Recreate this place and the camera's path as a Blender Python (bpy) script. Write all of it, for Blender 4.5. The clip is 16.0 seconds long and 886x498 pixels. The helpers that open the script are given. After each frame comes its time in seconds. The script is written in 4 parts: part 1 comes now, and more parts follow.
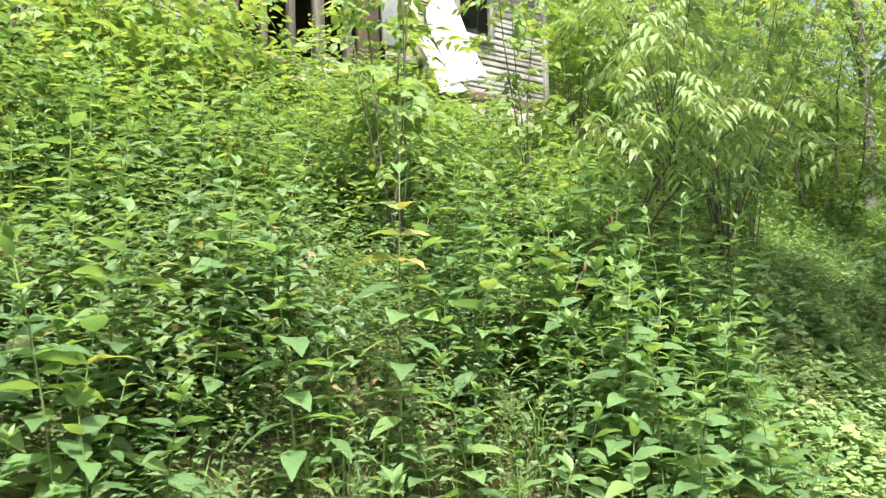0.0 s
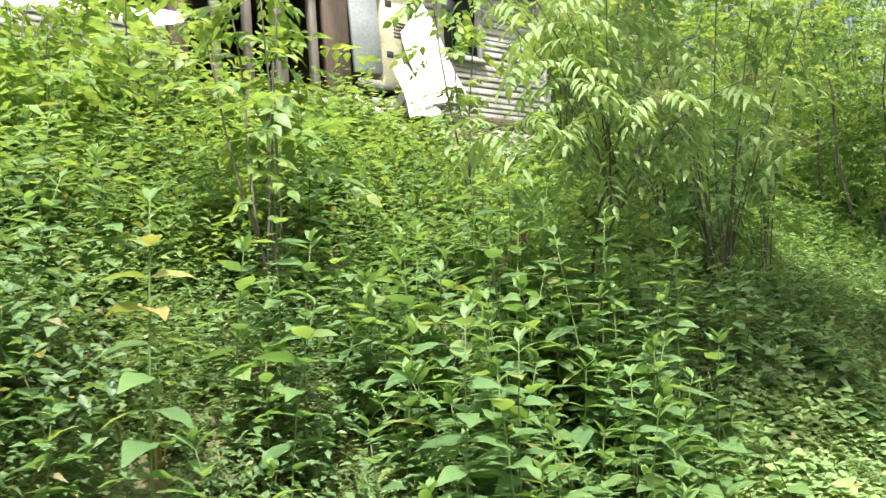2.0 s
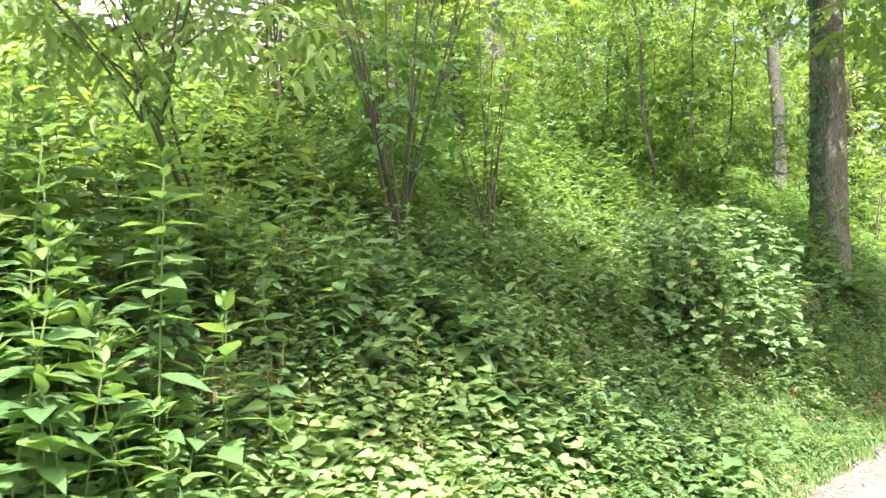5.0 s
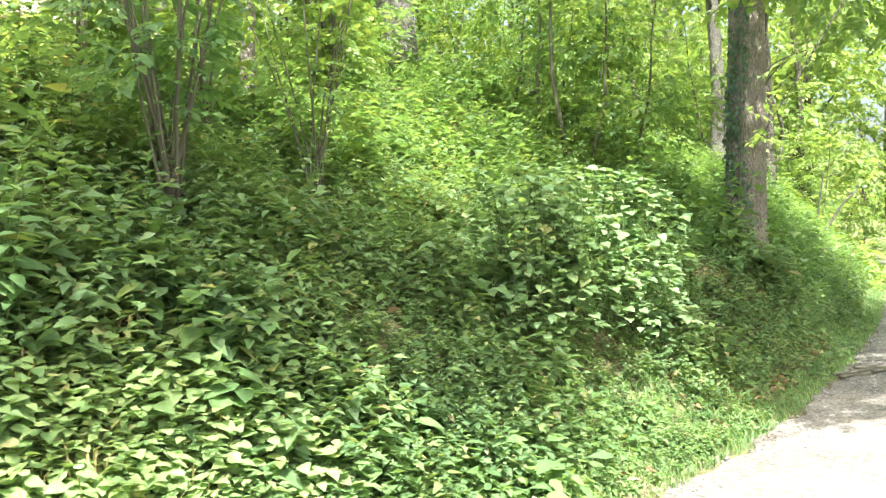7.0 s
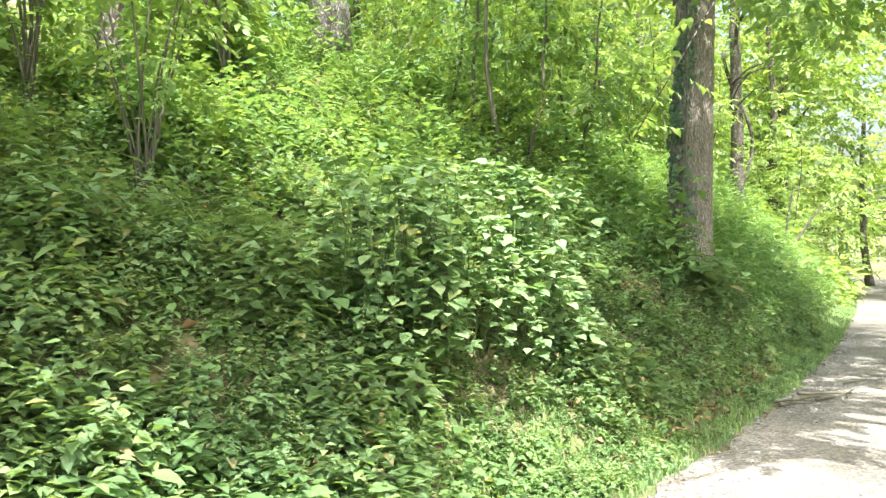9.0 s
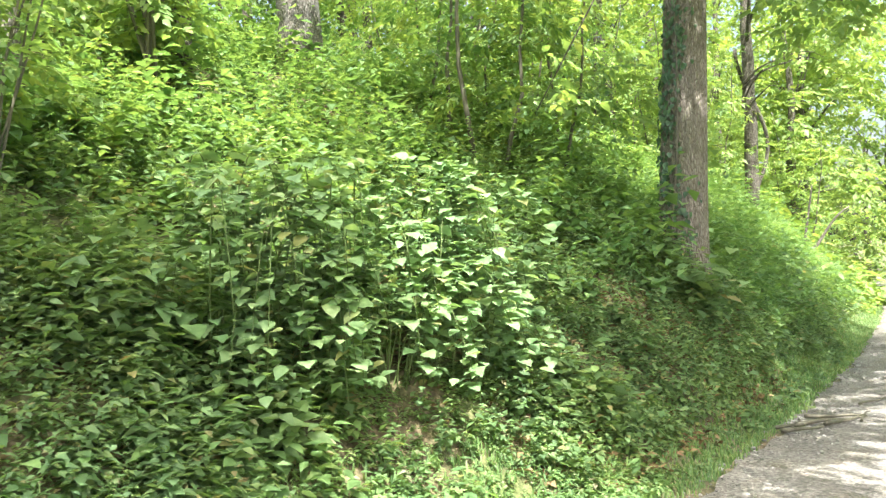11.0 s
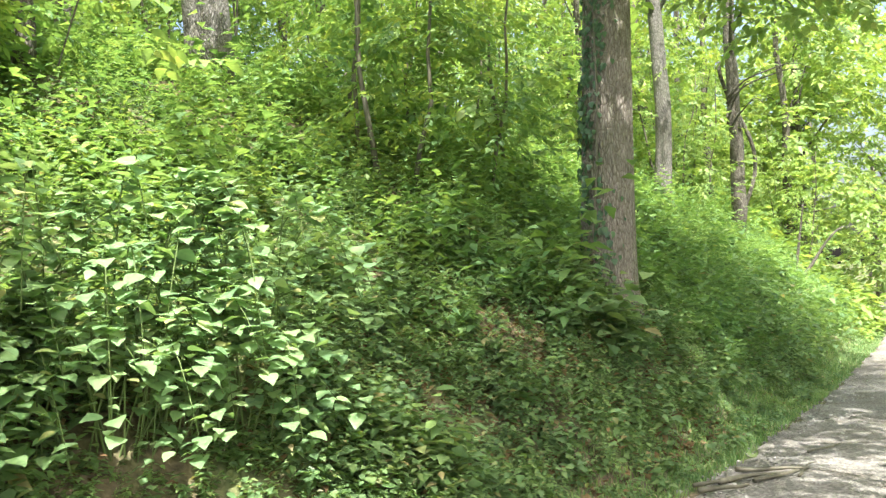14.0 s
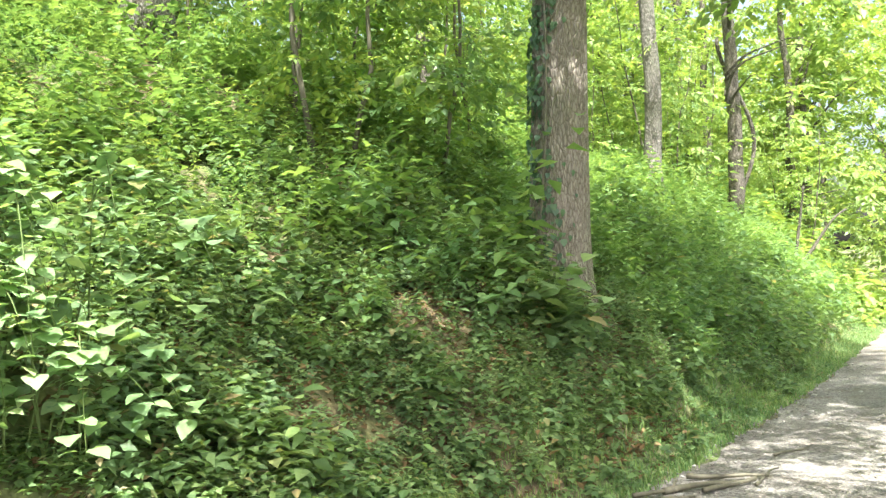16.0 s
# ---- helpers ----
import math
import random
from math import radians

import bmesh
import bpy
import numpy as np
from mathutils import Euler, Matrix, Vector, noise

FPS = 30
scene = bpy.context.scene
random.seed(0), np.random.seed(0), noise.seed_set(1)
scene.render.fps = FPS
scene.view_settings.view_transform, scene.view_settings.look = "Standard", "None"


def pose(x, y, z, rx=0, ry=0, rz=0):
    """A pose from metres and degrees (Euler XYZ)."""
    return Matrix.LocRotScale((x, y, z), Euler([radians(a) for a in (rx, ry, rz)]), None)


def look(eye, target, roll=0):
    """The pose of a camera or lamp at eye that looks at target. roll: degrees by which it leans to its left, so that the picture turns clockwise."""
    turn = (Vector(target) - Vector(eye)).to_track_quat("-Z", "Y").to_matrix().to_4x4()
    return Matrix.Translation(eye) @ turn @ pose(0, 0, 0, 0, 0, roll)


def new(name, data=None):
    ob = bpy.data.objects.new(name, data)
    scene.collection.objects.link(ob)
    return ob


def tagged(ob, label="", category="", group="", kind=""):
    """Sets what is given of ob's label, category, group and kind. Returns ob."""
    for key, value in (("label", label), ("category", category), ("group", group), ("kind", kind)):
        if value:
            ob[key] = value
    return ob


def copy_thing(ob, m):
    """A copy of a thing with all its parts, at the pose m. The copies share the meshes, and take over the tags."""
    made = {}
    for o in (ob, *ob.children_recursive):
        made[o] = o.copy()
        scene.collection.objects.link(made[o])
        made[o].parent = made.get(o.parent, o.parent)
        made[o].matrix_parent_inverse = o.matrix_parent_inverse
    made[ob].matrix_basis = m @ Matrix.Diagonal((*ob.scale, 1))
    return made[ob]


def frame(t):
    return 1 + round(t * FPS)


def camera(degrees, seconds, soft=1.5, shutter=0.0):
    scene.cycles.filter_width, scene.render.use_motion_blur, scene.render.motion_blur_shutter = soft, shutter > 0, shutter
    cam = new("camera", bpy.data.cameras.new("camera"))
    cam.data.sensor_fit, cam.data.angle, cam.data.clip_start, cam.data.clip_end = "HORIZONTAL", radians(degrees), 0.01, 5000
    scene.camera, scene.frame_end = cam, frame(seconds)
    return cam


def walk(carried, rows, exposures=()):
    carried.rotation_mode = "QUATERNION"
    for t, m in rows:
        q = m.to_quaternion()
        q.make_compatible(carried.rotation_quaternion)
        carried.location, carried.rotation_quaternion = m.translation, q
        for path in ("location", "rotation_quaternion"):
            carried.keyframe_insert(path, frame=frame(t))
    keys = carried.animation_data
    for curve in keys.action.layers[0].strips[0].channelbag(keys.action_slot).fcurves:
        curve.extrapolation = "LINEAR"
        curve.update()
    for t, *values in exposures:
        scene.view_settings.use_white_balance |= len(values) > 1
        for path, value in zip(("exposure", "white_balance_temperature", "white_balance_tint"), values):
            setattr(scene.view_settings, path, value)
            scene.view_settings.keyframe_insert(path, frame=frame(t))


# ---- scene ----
cam = camera(53.8, 16.0, soft=1.4, shutter=0.2)
METRES, EYE, TILT, LEAN, TURN = 11.0, 1.705, 0.0, 0.0, 0.1
ROWS = [
    (0.0, 0.0, 0.0, 0.0, 0.05, 1.78, 1.68),
    (0.5, 0.0253, 0.023, -0.0005, 1.19, 2.33, 2.62),
    (1.0, 0.0569, 0.0401, -0.0015, 3.71, 3.49, 3.72),
    (1.5, 0.0799, 0.0611, -0.0023, 4.87, 3.8, 4.06),
    (2.0, 0.1046, 0.0843, -0.0025, 5.57, 4.43, 4.36),
    (2.5, 0.1359, 0.1059, -0.0046, 5.87, 4.46, 4.36),
    (3.0, 0.1641, 0.1333, -0.0079, 4.74, 3.52, 3.9),
    (3.5, 0.1944, 0.1595, -0.009, 0.92, 2.87, 3.26),
    (4.0, 0.2228, 0.1811, -0.0107, 0.75, 1.84, 2.96),
    (4.5, 0.2497, 0.2059, -0.0127, 0.19, 1.52, 2.99),
    (5.0, 0.2794, 0.2249, -0.0147, -0.99, 1.06, 3.05),
    (7.5, 0.408, 0.3368, -0.0255, -3.15, -0.95, 2.47),
    (8.0, 0.4298, 0.3575, -0.0256, -2.92, -0.85, 2.01),
    (8.5, 0.4483, 0.3821, -0.0285, -3.04, -0.53, 1.95),
    (9.0, 0.4691, 0.4031, -0.0298, -3.96, -0.48, 1.18),
    (11.5, 0.5548, 0.5133, -0.0336, -2.12, 1.07, 2.42),
    (12.0, 0.5774, 0.5364, -0.034, -3.4, 1.63, 3.72),
    (12.5, 0.5999, 0.5558, -0.0339, -2.87, 1.49, 3.76),
    (13.0, 0.6183, 0.5742, -0.0372, -3.02, 1.59, 3.76),
    (13.5, 0.6383, 0.5867, -0.0362, -3.26, 1.75, 3.78),
    (14.0, 0.6594, 0.5952, -0.0362, -1.11, 2.11, 2.91),
    (14.5, 0.6734, 0.6089, -0.038, -0.7, 1.95, 2.9),
    (15.0, 0.6913, 0.6294, -0.0386, -0.41, 1.62, 2.61),
    (15.5, 0.713, 0.6484, -0.0401, -1.32, 1.24, 2.92),
    (16.0, 0.7283, 0.6708, -0.0415, -0.26, 1.17, 2.76),
]
walk(cam, [(t, pose(0, 0, EYE, TILT, LEAN, TURN) @ pose(METRES * x, METRES * y, METRES * z, 90 + pitch, roll, yaw)) for t, x, y, z, yaw, pitch, roll in ROWS],
     exposures=[(0.0, 1.1), (2.0, 1.02), (3.5, 1.34), (5.0, 1.76), (8.5, 2.0), (11.5, 1.95), (12.5, 1.84), (14.5, 1.78), (16.0, 2.06)])

# ---- light ----
SUN_WAY = Vector((0.10, -0.46, 0.88)).normalized()
world = bpy.data.worlds.new("sky")
scene.world = world
world.use_nodes = True
wn = world.node_tree
sky = wn.nodes.new("ShaderNodeTexSky")
sky.sky_type, sky.sun_disc = "NISHITA", False
sky.sun_elevation = math.asin(SUN_WAY.z)
sky.sun_rotation = math.atan2(SUN_WAY.x, SUN_WAY.y)
sky.dust_density, sky.air_density, sky.ozone_density = 7.0, 1.0, 0.6
wn.nodes["Background"].inputs["Strength"].default_value = 0.15
wn.links.new(sky.outputs["Color"], wn.nodes["Background"].inputs["Color"])
sun_data = bpy.data.lights.new("sun", "SUN")
sun_data.energy, sun_data.angle, sun_data.color = 4.3, radians(0.53), (1.0, 0.96, 0.88)
sun = new("sun", sun_data)
sun.matrix_world = look(SUN_WAY * 60, (0, 0, 0))

# ---- plan: u runs along the road, v up the bank from the walked line ----
DU = Vector((0.72, 0.694)).normalized()
NV = Vector((-DU.y, DU.x))
RNG = np.random.default_rng(7)


def xy(u, v):
    return u * DU.x + v * NV.x, u * DU.y + v * NV.y


def place(u, v, z):
    x, y = xy(u, v)
    return Vector((x, y, z))


YAW = math.degrees(math.atan2(DU.y, DU.x))
EDGE_U = [-120, -30, 0, 9, 12, 14, 17, 22.7, 29, 32.6, 41.5, 60, 120, 400]
EDGE_V = [-9, -1.0, 1.6, 2.25, 2.5, 2.82, 3.45, 4.8, 6.55, 7.5, 10.2, 18, 50, 200]
ROAD_WIDE = 4.4


def edge(u):
    """The road's bank-side edge."""
    return (np.interp(u - 1.2, EDGE_U, EDGE_V) + np.interp(u, EDGE_U, EDGE_V) + np.interp(u + 1.2, EDGE_U, EDGE_V)) / 3


def road_z(u):
    return np.interp(u, [-100, 0, 45, 120, 400], [1.2, 0.0, -1.25, -1.6, -1.6])


def toe(u):
    return np.maximum(edge(u) + np.interp(u, [8.5, 11], [-0.05, 0.22]), np.interp(u, [0, 9, 12], [2.18, 2.18, 0]))


def wave(u, v, a, b):
    return np.sin(u * a + 1.3 * np.sin(v * b)) * np.cos(v * a * 1.17 + 0.9 * np.sin(u * b))


def ground_z(u, v):
    """The height of the ground: road, verge, steep bank, hill above."""
    u, v = np.asarray(u, float), np.asarray(v, float)
    e = v - toe(u)
    cap = np.interp(u, [12, 26], [0.42, 0.14])
    soft = np.interp(e, [0, 0.3, 1.3, 6.0], [0, 0.12, 1.20, 3.95])
    steep = np.interp(e, [0, 0.25, 0.7, 1.2, 6.0], [0, 0.22, 1.12, 1.55, 4.3])
    distant = np.interp(e, [0, 0.3, 1.3, 3.2, 6.0], [0, 0.12, 1.20, 3.0, 4.3])
    k1 = np.interp(u, [14.2, 16.6, 18.2, 21], [0, 1, 1, 0])
    k2 = np.interp(u, [18.2, 24], [0, 1])
    rise = soft + (steep - soft) * k1 + (distant - soft) * k2 * (1 - k1) + np.clip(e - 6.0, 0, 25) * cap + np.clip(e - 31, 0, 200) * 0.1
    fall = np.clip(edge(u) - ROAD_WIDE - 0.6 - v, 0, 12) * -0.22
    far = np.clip((np.hypot(u - 8, v - 5) - 70) / 200, 0, 1)
    rough = 0.07 * wave(u, v, 1.9, 0.8) + 0.035 * wave(u, v, 4.7, 2.1)
    rough = rough * np.clip(e / 0.6, 0, 1)
    z = road_z(u) + rise * (1 - far) + fall * (1 - far) + rough
    pad = np.clip((v - 8.0) / 0.5, 0, 1) * np.clip((u - 2.0) / 0.8, 0, 1) * np.clip((11.6 - u) / 0.8, 0, 1) * np.clip((15 - v) / 0.8, 0, 1)
    return z * (1 - pad) + 3.82 * pad


# ---- materials ----
def material(name, rough=0.6, metal=0.0):
    m = bpy.data.materials.new(name)
    m.use_nodes = True
    b = m.node_tree.nodes["Principled BSDF"]
    b.inputs["Roughness"].default_value, b.inputs["Metallic"].default_value = rough, metal
    return m, m.node_tree, b


def ramp(nt, fac, stops):
    r = nt.nodes.new("ShaderNodeValToRGB")
    while len(r.color_ramp.elements) < len(stops):
        r.color_ramp.elements.new(0.5)
    for el, (p, c) in zip(r.color_ramp.elements, stops):
        el.position, el.color = p, (*c, 1)
    nt.links.new(fac, r.inputs["Fac"])
    return r.outputs["Color"]


def noise_tex(nt, scale, detail=4.0, stretch=(1, 1, 1), coords="Object"):
    tc, mp, n = (nt.nodes.new(k) for k in ("ShaderNodeTexCoord", "ShaderNodeMapping", "ShaderNodeTexNoise"))
    mp.inputs["Scale"].default_value = stretch
    n.inputs["Scale"].default_value, n.inputs["Detail"].default_value = scale, detail
    nt.links.new(tc.outputs[coords], mp.inputs["Vector"])
    nt.links.new(mp.outputs["Vector"], n.inputs["Vector"])
    return n.outputs["Fac"]


def mixed(nt, a, b, fac, mode="MIX"):
    mx = nt.nodes.new("ShaderNodeMix")
    mx.data_type, mx.blend_type = "RGBA", mode
    for value, slot in ((fac, 0), (a, 6), (b, 7)):
        if isinstance(value, (int, float)):
            mx.inputs[slot].default_value = value
        elif isinstance(value, tuple):
            mx.inputs[slot].default_value = (*value, 1)
        else:
            nt.links.new(value, mx.inputs[slot])
    return mx.outputs[2]


def bumped(nt, b, height, strength, distance):
    n = nt.nodes.new("ShaderNodeBump")
    n.inputs["Strength"].default_value, n.inputs["Distance"].default_value = strength, distance
    nt.links.new(height, n.inputs["Height"])
    nt.links.new(n.outputs["Normal"], b.inputs["Normal"])


def leaf_material(name, stops, through_share=0.4, rough=0.45, by_object=False, cool=True):
    """Thin leaf: a dull-glossy face with light coming through, each leaf of its own shade."""
    m, nt, b = material(name, rough)
    geo = nt.nodes.new("ShaderNodeNewGeometry")
    pick = geo.outputs["Random Per Island"]
    if by_object:
        info = nt.nodes.new("ShaderNodeObjectInfo")
        add = nt.nodes.new("ShaderNodeMath")
        add.operation = "ADD"
        nt.links.new(info.outputs["Random"], add.inputs[0])
        nt.links.new(pick, add.inputs[1])
        fr = nt.nodes.new("ShaderNodeMath")
        fr.operation = "FRACT"
        nt.links.new(add.outputs[0], fr.inputs[0])
        pick = fr.outputs[0]
    col = ramp(nt, pick, [(p, (r, g, 1.6 * bl + 0.031 if cool else bl)) for p, (r, g, bl) in stops])
    spots = ramp(nt, noise_tex(nt, 34.0, 3.0), [(0.3, (0.72, 0.78, 0.7)), (0.6, (1, 1, 1)), (0.8, (1.1, 1.08, 0.95))])
    broad = ramp(nt, noise_tex(nt, 1.1, 2.0), [(0.3, (0.8, 0.86, 0.85)), (0.7, (1.12, 1.06, 0.95))])
    col = mixed(nt, mixed(nt, col, spots, 0.7, "MULTIPLY"), broad, 0.8, "MULTIPLY")
    nt.links.new(col, b.inputs["Base Color"])
    b.inputs["Specular IOR Level"].default_value = 0.48
    tr = nt.nodes.new("ShaderNodeBsdfTranslucent")
    nt.links.new(mixed(nt, col, (1.22, 1.15, 0.55), 1.0, "MULTIPLY"), tr.inputs["Color"])
    mx = nt.nodes.new("ShaderNodeMixShader")
    mx.inputs["Fac"].default_value = through_share
    nt.links.new(b.outputs[0], mx.inputs[1])
    nt.links.new(tr.outputs[0], mx.inputs[2])
    nt.links.new(mx.outputs[0], nt.nodes["Material Output"].inputs["Surface"])
    return m


G = lambda r, g, b: (r, g, b)
LEAF_WEED = leaf_material("weed_leaf", [(0.0, G(.14, .25, .055)), (0.45, G(.19, .33, .075)), (0.8, G(.23, .38, .08)), (0.97, G(.29, .41, .08)), (1.0, G(.36, .38, .08))], 0.5, 0.42, by_object=True)
LEAF_YELLOW = leaf_material("yellowing_leaf", [(0.0, G(.28, .37, .07)), (0.7, G(.40, .39, .08)), (1.0, G(.48, .33, .08))], 0.4, by_object=True)
LEAF_TIP = leaf_material("young_leaf", [(0.0, G(.17, .31, .06)), (1.0, G(.25, .39, .07))], 0.45)
LEAF_VINE = leaf_material("vine_leaf", [(0.0, G(.20, .34, .09)), (0.6, G(.29, .44, .12)), (0.96, G(.37, .50, .15)), (1.0, G(.44, .42, .10))], 0.36, 0.4)
# Yellower copy of vine_leaf; the sun spot on this patch is in its colour.
LEAF_GROUND = leaf_material("ground_vine_leaf", [(0.0, G(.22, .36, .08)), (0.6, G(.31, .45, .105)), (0.95, G(.39, .51, .13)), (1.0, G(.48, .44, .12))], 0.36, 0.5)
LEAF_ELDER = leaf_material("elder_leaf", [(0.0, G(.23, .36, .075)), (0.7, G(.32, .44, .10)), (1.0, G(.40, .48, .115))], 0.4, 0.6)
LEAF_LOW = leaf_material("low_leaf", [(0.0, G(.13, .22, .05)), (0.6, G(.19, .31, .075)), (0.94, G(.25, .36, .085)), (1.0, G(.38, .32, .10))], 0.45)
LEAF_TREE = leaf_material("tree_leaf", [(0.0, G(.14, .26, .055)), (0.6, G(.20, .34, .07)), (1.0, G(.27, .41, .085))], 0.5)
# Lighter, yellower than tree_leaf; also puts sunlight into foliage that should look lit.
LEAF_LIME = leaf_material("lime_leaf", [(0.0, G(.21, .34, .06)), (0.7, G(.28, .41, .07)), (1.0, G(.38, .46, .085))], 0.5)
LEAF_IVY = leaf_material("ivy_leaf", [(0.0, G(.05, .11, .025)), (1.0, G(.10, .19, .04))], 0.25)
LEAF_DRY = leaf_material("dry_leaf", [(0.0, G(.12, .07, .035)), (0.6, G(.22, .14, .07)), (1.0, G(.34, .25, .14))], 0.15, 0.7, cool=False)
GRASS = leaf_material("grass_blade", [(0.0, G(.14, .25, .05)), (0.7, G(.22, .36, .07)), (0.93, G(.30, .40, .09)), (1.0, G(.42, .37, .17))], 0.4)
STRAW = leaf_material("straw_blade", [(0.0, G(.22, .19, .08)), (1.0, G(.42, .36, .18))], 0.3, cool=False)


def stem_material(name, a, b_):
    m, nt, b = material(name, 0.6)
    col = ramp(nt, noise_tex(nt, 14.0, 4.0, (1, 1, 0.25)), [(0.3, a), (0.7, b_)])
    nt.links.new(col, b.inputs["Base Color"])
    return m


STEM = stem_material("green_stem", (.08, .13, .035), (.14, .20, .06))
TWIG = stem_material("twig_bark", (.065, .062, .042), (.135, .126, .088))
BERRY = stem_material("rusty_berry", (.15, .08, .045), (.27, .16, .09))


def bark_material(name, dark, mid, light):
    m, nt, b = material(name, 0.88)
    fine = noise_tex(nt, 40.0, 6.0, (1, 1, 0.3))
    broad = noise_tex(nt, 2.2, 3.0, (1, 1, 0.5))
    tc, mp, cells = (nt.nodes.new(k) for k in ("ShaderNodeTexCoord", "ShaderNodeMapping", "ShaderNodeTexVoronoi"))
    mp.inputs["Scale"].default_value = (1, 1, 0.3)
    cells.feature = "DISTANCE_TO_EDGE"
    cells.inputs["Scale"].default_value = 38.0
    nt.links.new(tc.outputs["Object"], mp.inputs["Vector"])
    nt.links.new(mp.outputs["Vector"], cells.inputs["Vector"])
    col = ramp(nt, fine, [(0.3, dark), (0.46, mid), (0.68, light)])
    furrow = ramp(nt, cells.outputs["Distance"], [(0.02, (.60, .57, .54)), (0.14, (1, 1, 1))])
    moss = ramp(nt, broad, [(0.45, (1, 1, 1)), (0.7, (0.80, 0.86, 0.72))])
    nt.links.new(mixed(nt, mixed(nt, col, furrow, 1.0, "MULTIPLY"), moss, 1.0, "MULTIPLY"), b.inputs["Base Color"])
    bumped(nt, b, cells.outputs["Distance"], 0.9, 0.05)
    return m


BARK = bark_material("grey_brown_bark", (.17, .148, .125), (.245, .22, .19), (.33, .30, .265))
BARK_PALE = bark_material("pale_grey_bark", (.11, .108, .098), (.18, .176, .162), (.26, .255, .24))
BARK_DARK = bark_material("dark_bark", (.06, .055, .046), (.12, .111, .094), (.20, .19, .165))

SOIL, nt, b = material("leaf_littered_soil", 0.95)
big, fine = noise_tex(nt, 0.9, 5.0), noise_tex(nt, 22.0, 8.0)
c1 = ramp(nt, fine, [(0.3, (.06, .05, .03)), (0.5, (.13, .10, .06)), (0.7, (.24, .19, .12))])
c2 = ramp(nt, fine, [(0.3, (.05, .08, .025)), (0.7, (.12, .17, .05))])
nt.links.new(mixed(nt, c1, c2, ramp(nt, big, [(0.4, (0, 0, 0)), (0.6, (1, 1, 1))])), b.inputs["Base Color"])
bumped(nt, b, fine, 0.7, 0.03)

GRAVEL, nt, b = material("pale_gravel", 0.9)
tc = nt.nodes.new("ShaderNodeTexCoord")
vor = nt.nodes.new("ShaderNodeTexVoronoi")
vor.inputs["Scale"].default_value = 42.0
nt.links.new(tc.outputs["Object"], vor.inputs["Vector"])
stone = ramp(nt, vor.outputs["Color"], [(0.1, (.13, .127, .12)), (0.5, (.21, .205, .195)), (0.9, (.33, .32, .31))])
dust = ramp(nt, noise_tex(nt, 0.8, 6.0), [(0.35, (.62, .60, .57)), (0.55, (.92, .90, .87)), (0.75, (1.15, 1.1, 1.04))])
brown = ramp(nt, noise_tex(nt, 2.6, 6.0), [(0.52, (1, 1, 1)), (0.72, (.82, .74, .64))])
nt.links.new(mixed(nt, mixed(nt, stone, dust, 1.0, "MULTIPLY"), brown, 0.7, "MULTIPLY"), b.inputs["Base Color"])
bumped(nt, b, vor.outputs["Distance"], 0.7, 0.02)

STONE, nt, b = material("grey_gravel_stone", 0.85)
info = nt.nodes.new("ShaderNodeNewGeometry")
nt.links.new(ramp(nt, info.outputs["Random Per Island"], [(0, (.14, .135, .125)), (0.6, (.25, .24, .23)), (1, (.38, .37, .35))]), b.inputs["Base Color"])


def paint(name, base, dirt, rough=0.6, scale=3.0, metal=0.0, stretch=(1, 1, 1)):
    m, nt, b = material(name, rough, metal)
    fac = noise_tex(nt, scale, 6.0, stretch)
    fine = noise_tex(nt, scale * 14, 5.0, stretch)
    col = ramp(nt, fac, [(0.36, dirt), (0.58, base)])
    col = mixed(nt, col, ramp(nt, fine, [(0.35, (.72, .70, .66)), (0.55, (1, 1, 1))]), 0.6, "MULTIPLY")
    nt.links.new(col, b.inputs["Base Color"])
    bumped(nt, b, fine, 0.25, 0.004)
    return m


WHITE_BOARD = paint("weathered_white_paint", (.44, .44, .43), (.28, .275, .25), 0.8, 2.4)
WHITE_METAL = paint("white_sheet_metal", (.86, .86, .85), (.66, .66, .64), 0.4, 1.6)
GREY_PANEL = paint("blue_grey_panel", (.40, .44, .47), (.30, .33, .35), 0.55, 2.0)
CREAM = paint("cream_enamel", (.66, .64, .47), (.45, .42, .29), 0.5, 2.5)
OLD_WOOD = paint("grey_weathered_wood", (.28, .265, .24), (.14, .125, .11), 0.85, 4.0, 0.0, (1, 1, 0.15))
BROWN_WOOD = paint("dark_brown_wood", (.135, .10, .078), (.07, .053, .042), 0.8, 3.0, 0.0, (1, 1, 0.2))
DARK_METAL = paint("dark_metal", (.05, .05, .05), (.03, .03, .03), 0.5, 4.0)
FOUND = paint("pale_foundation_stone", (.52, .50, .46), (.34, .32, .28), 0.9, 3.5)
GLASS, nt, b = material("dusty_window_glass", 0.12)
b.inputs["Base Color"].default_value = (.02, .025, .025, 1)
b.inputs["Transmission Weight"].default_value = 0.35


# ---- geometry tools: a shape is (vertices, triangles) ----
def join(*shapes):
    vs, fs, n = [], [], 0
    for v, f in shapes:
        vs.append(v)
        fs.append(f + n)
        n += len(v)
    return np.concatenate(vs), np.concatenate(fs)


def moved(shape, m):
    a = np.array(m)
    return shape[0] @ a[:3, :3].T + a[:3, 3], shape[1]


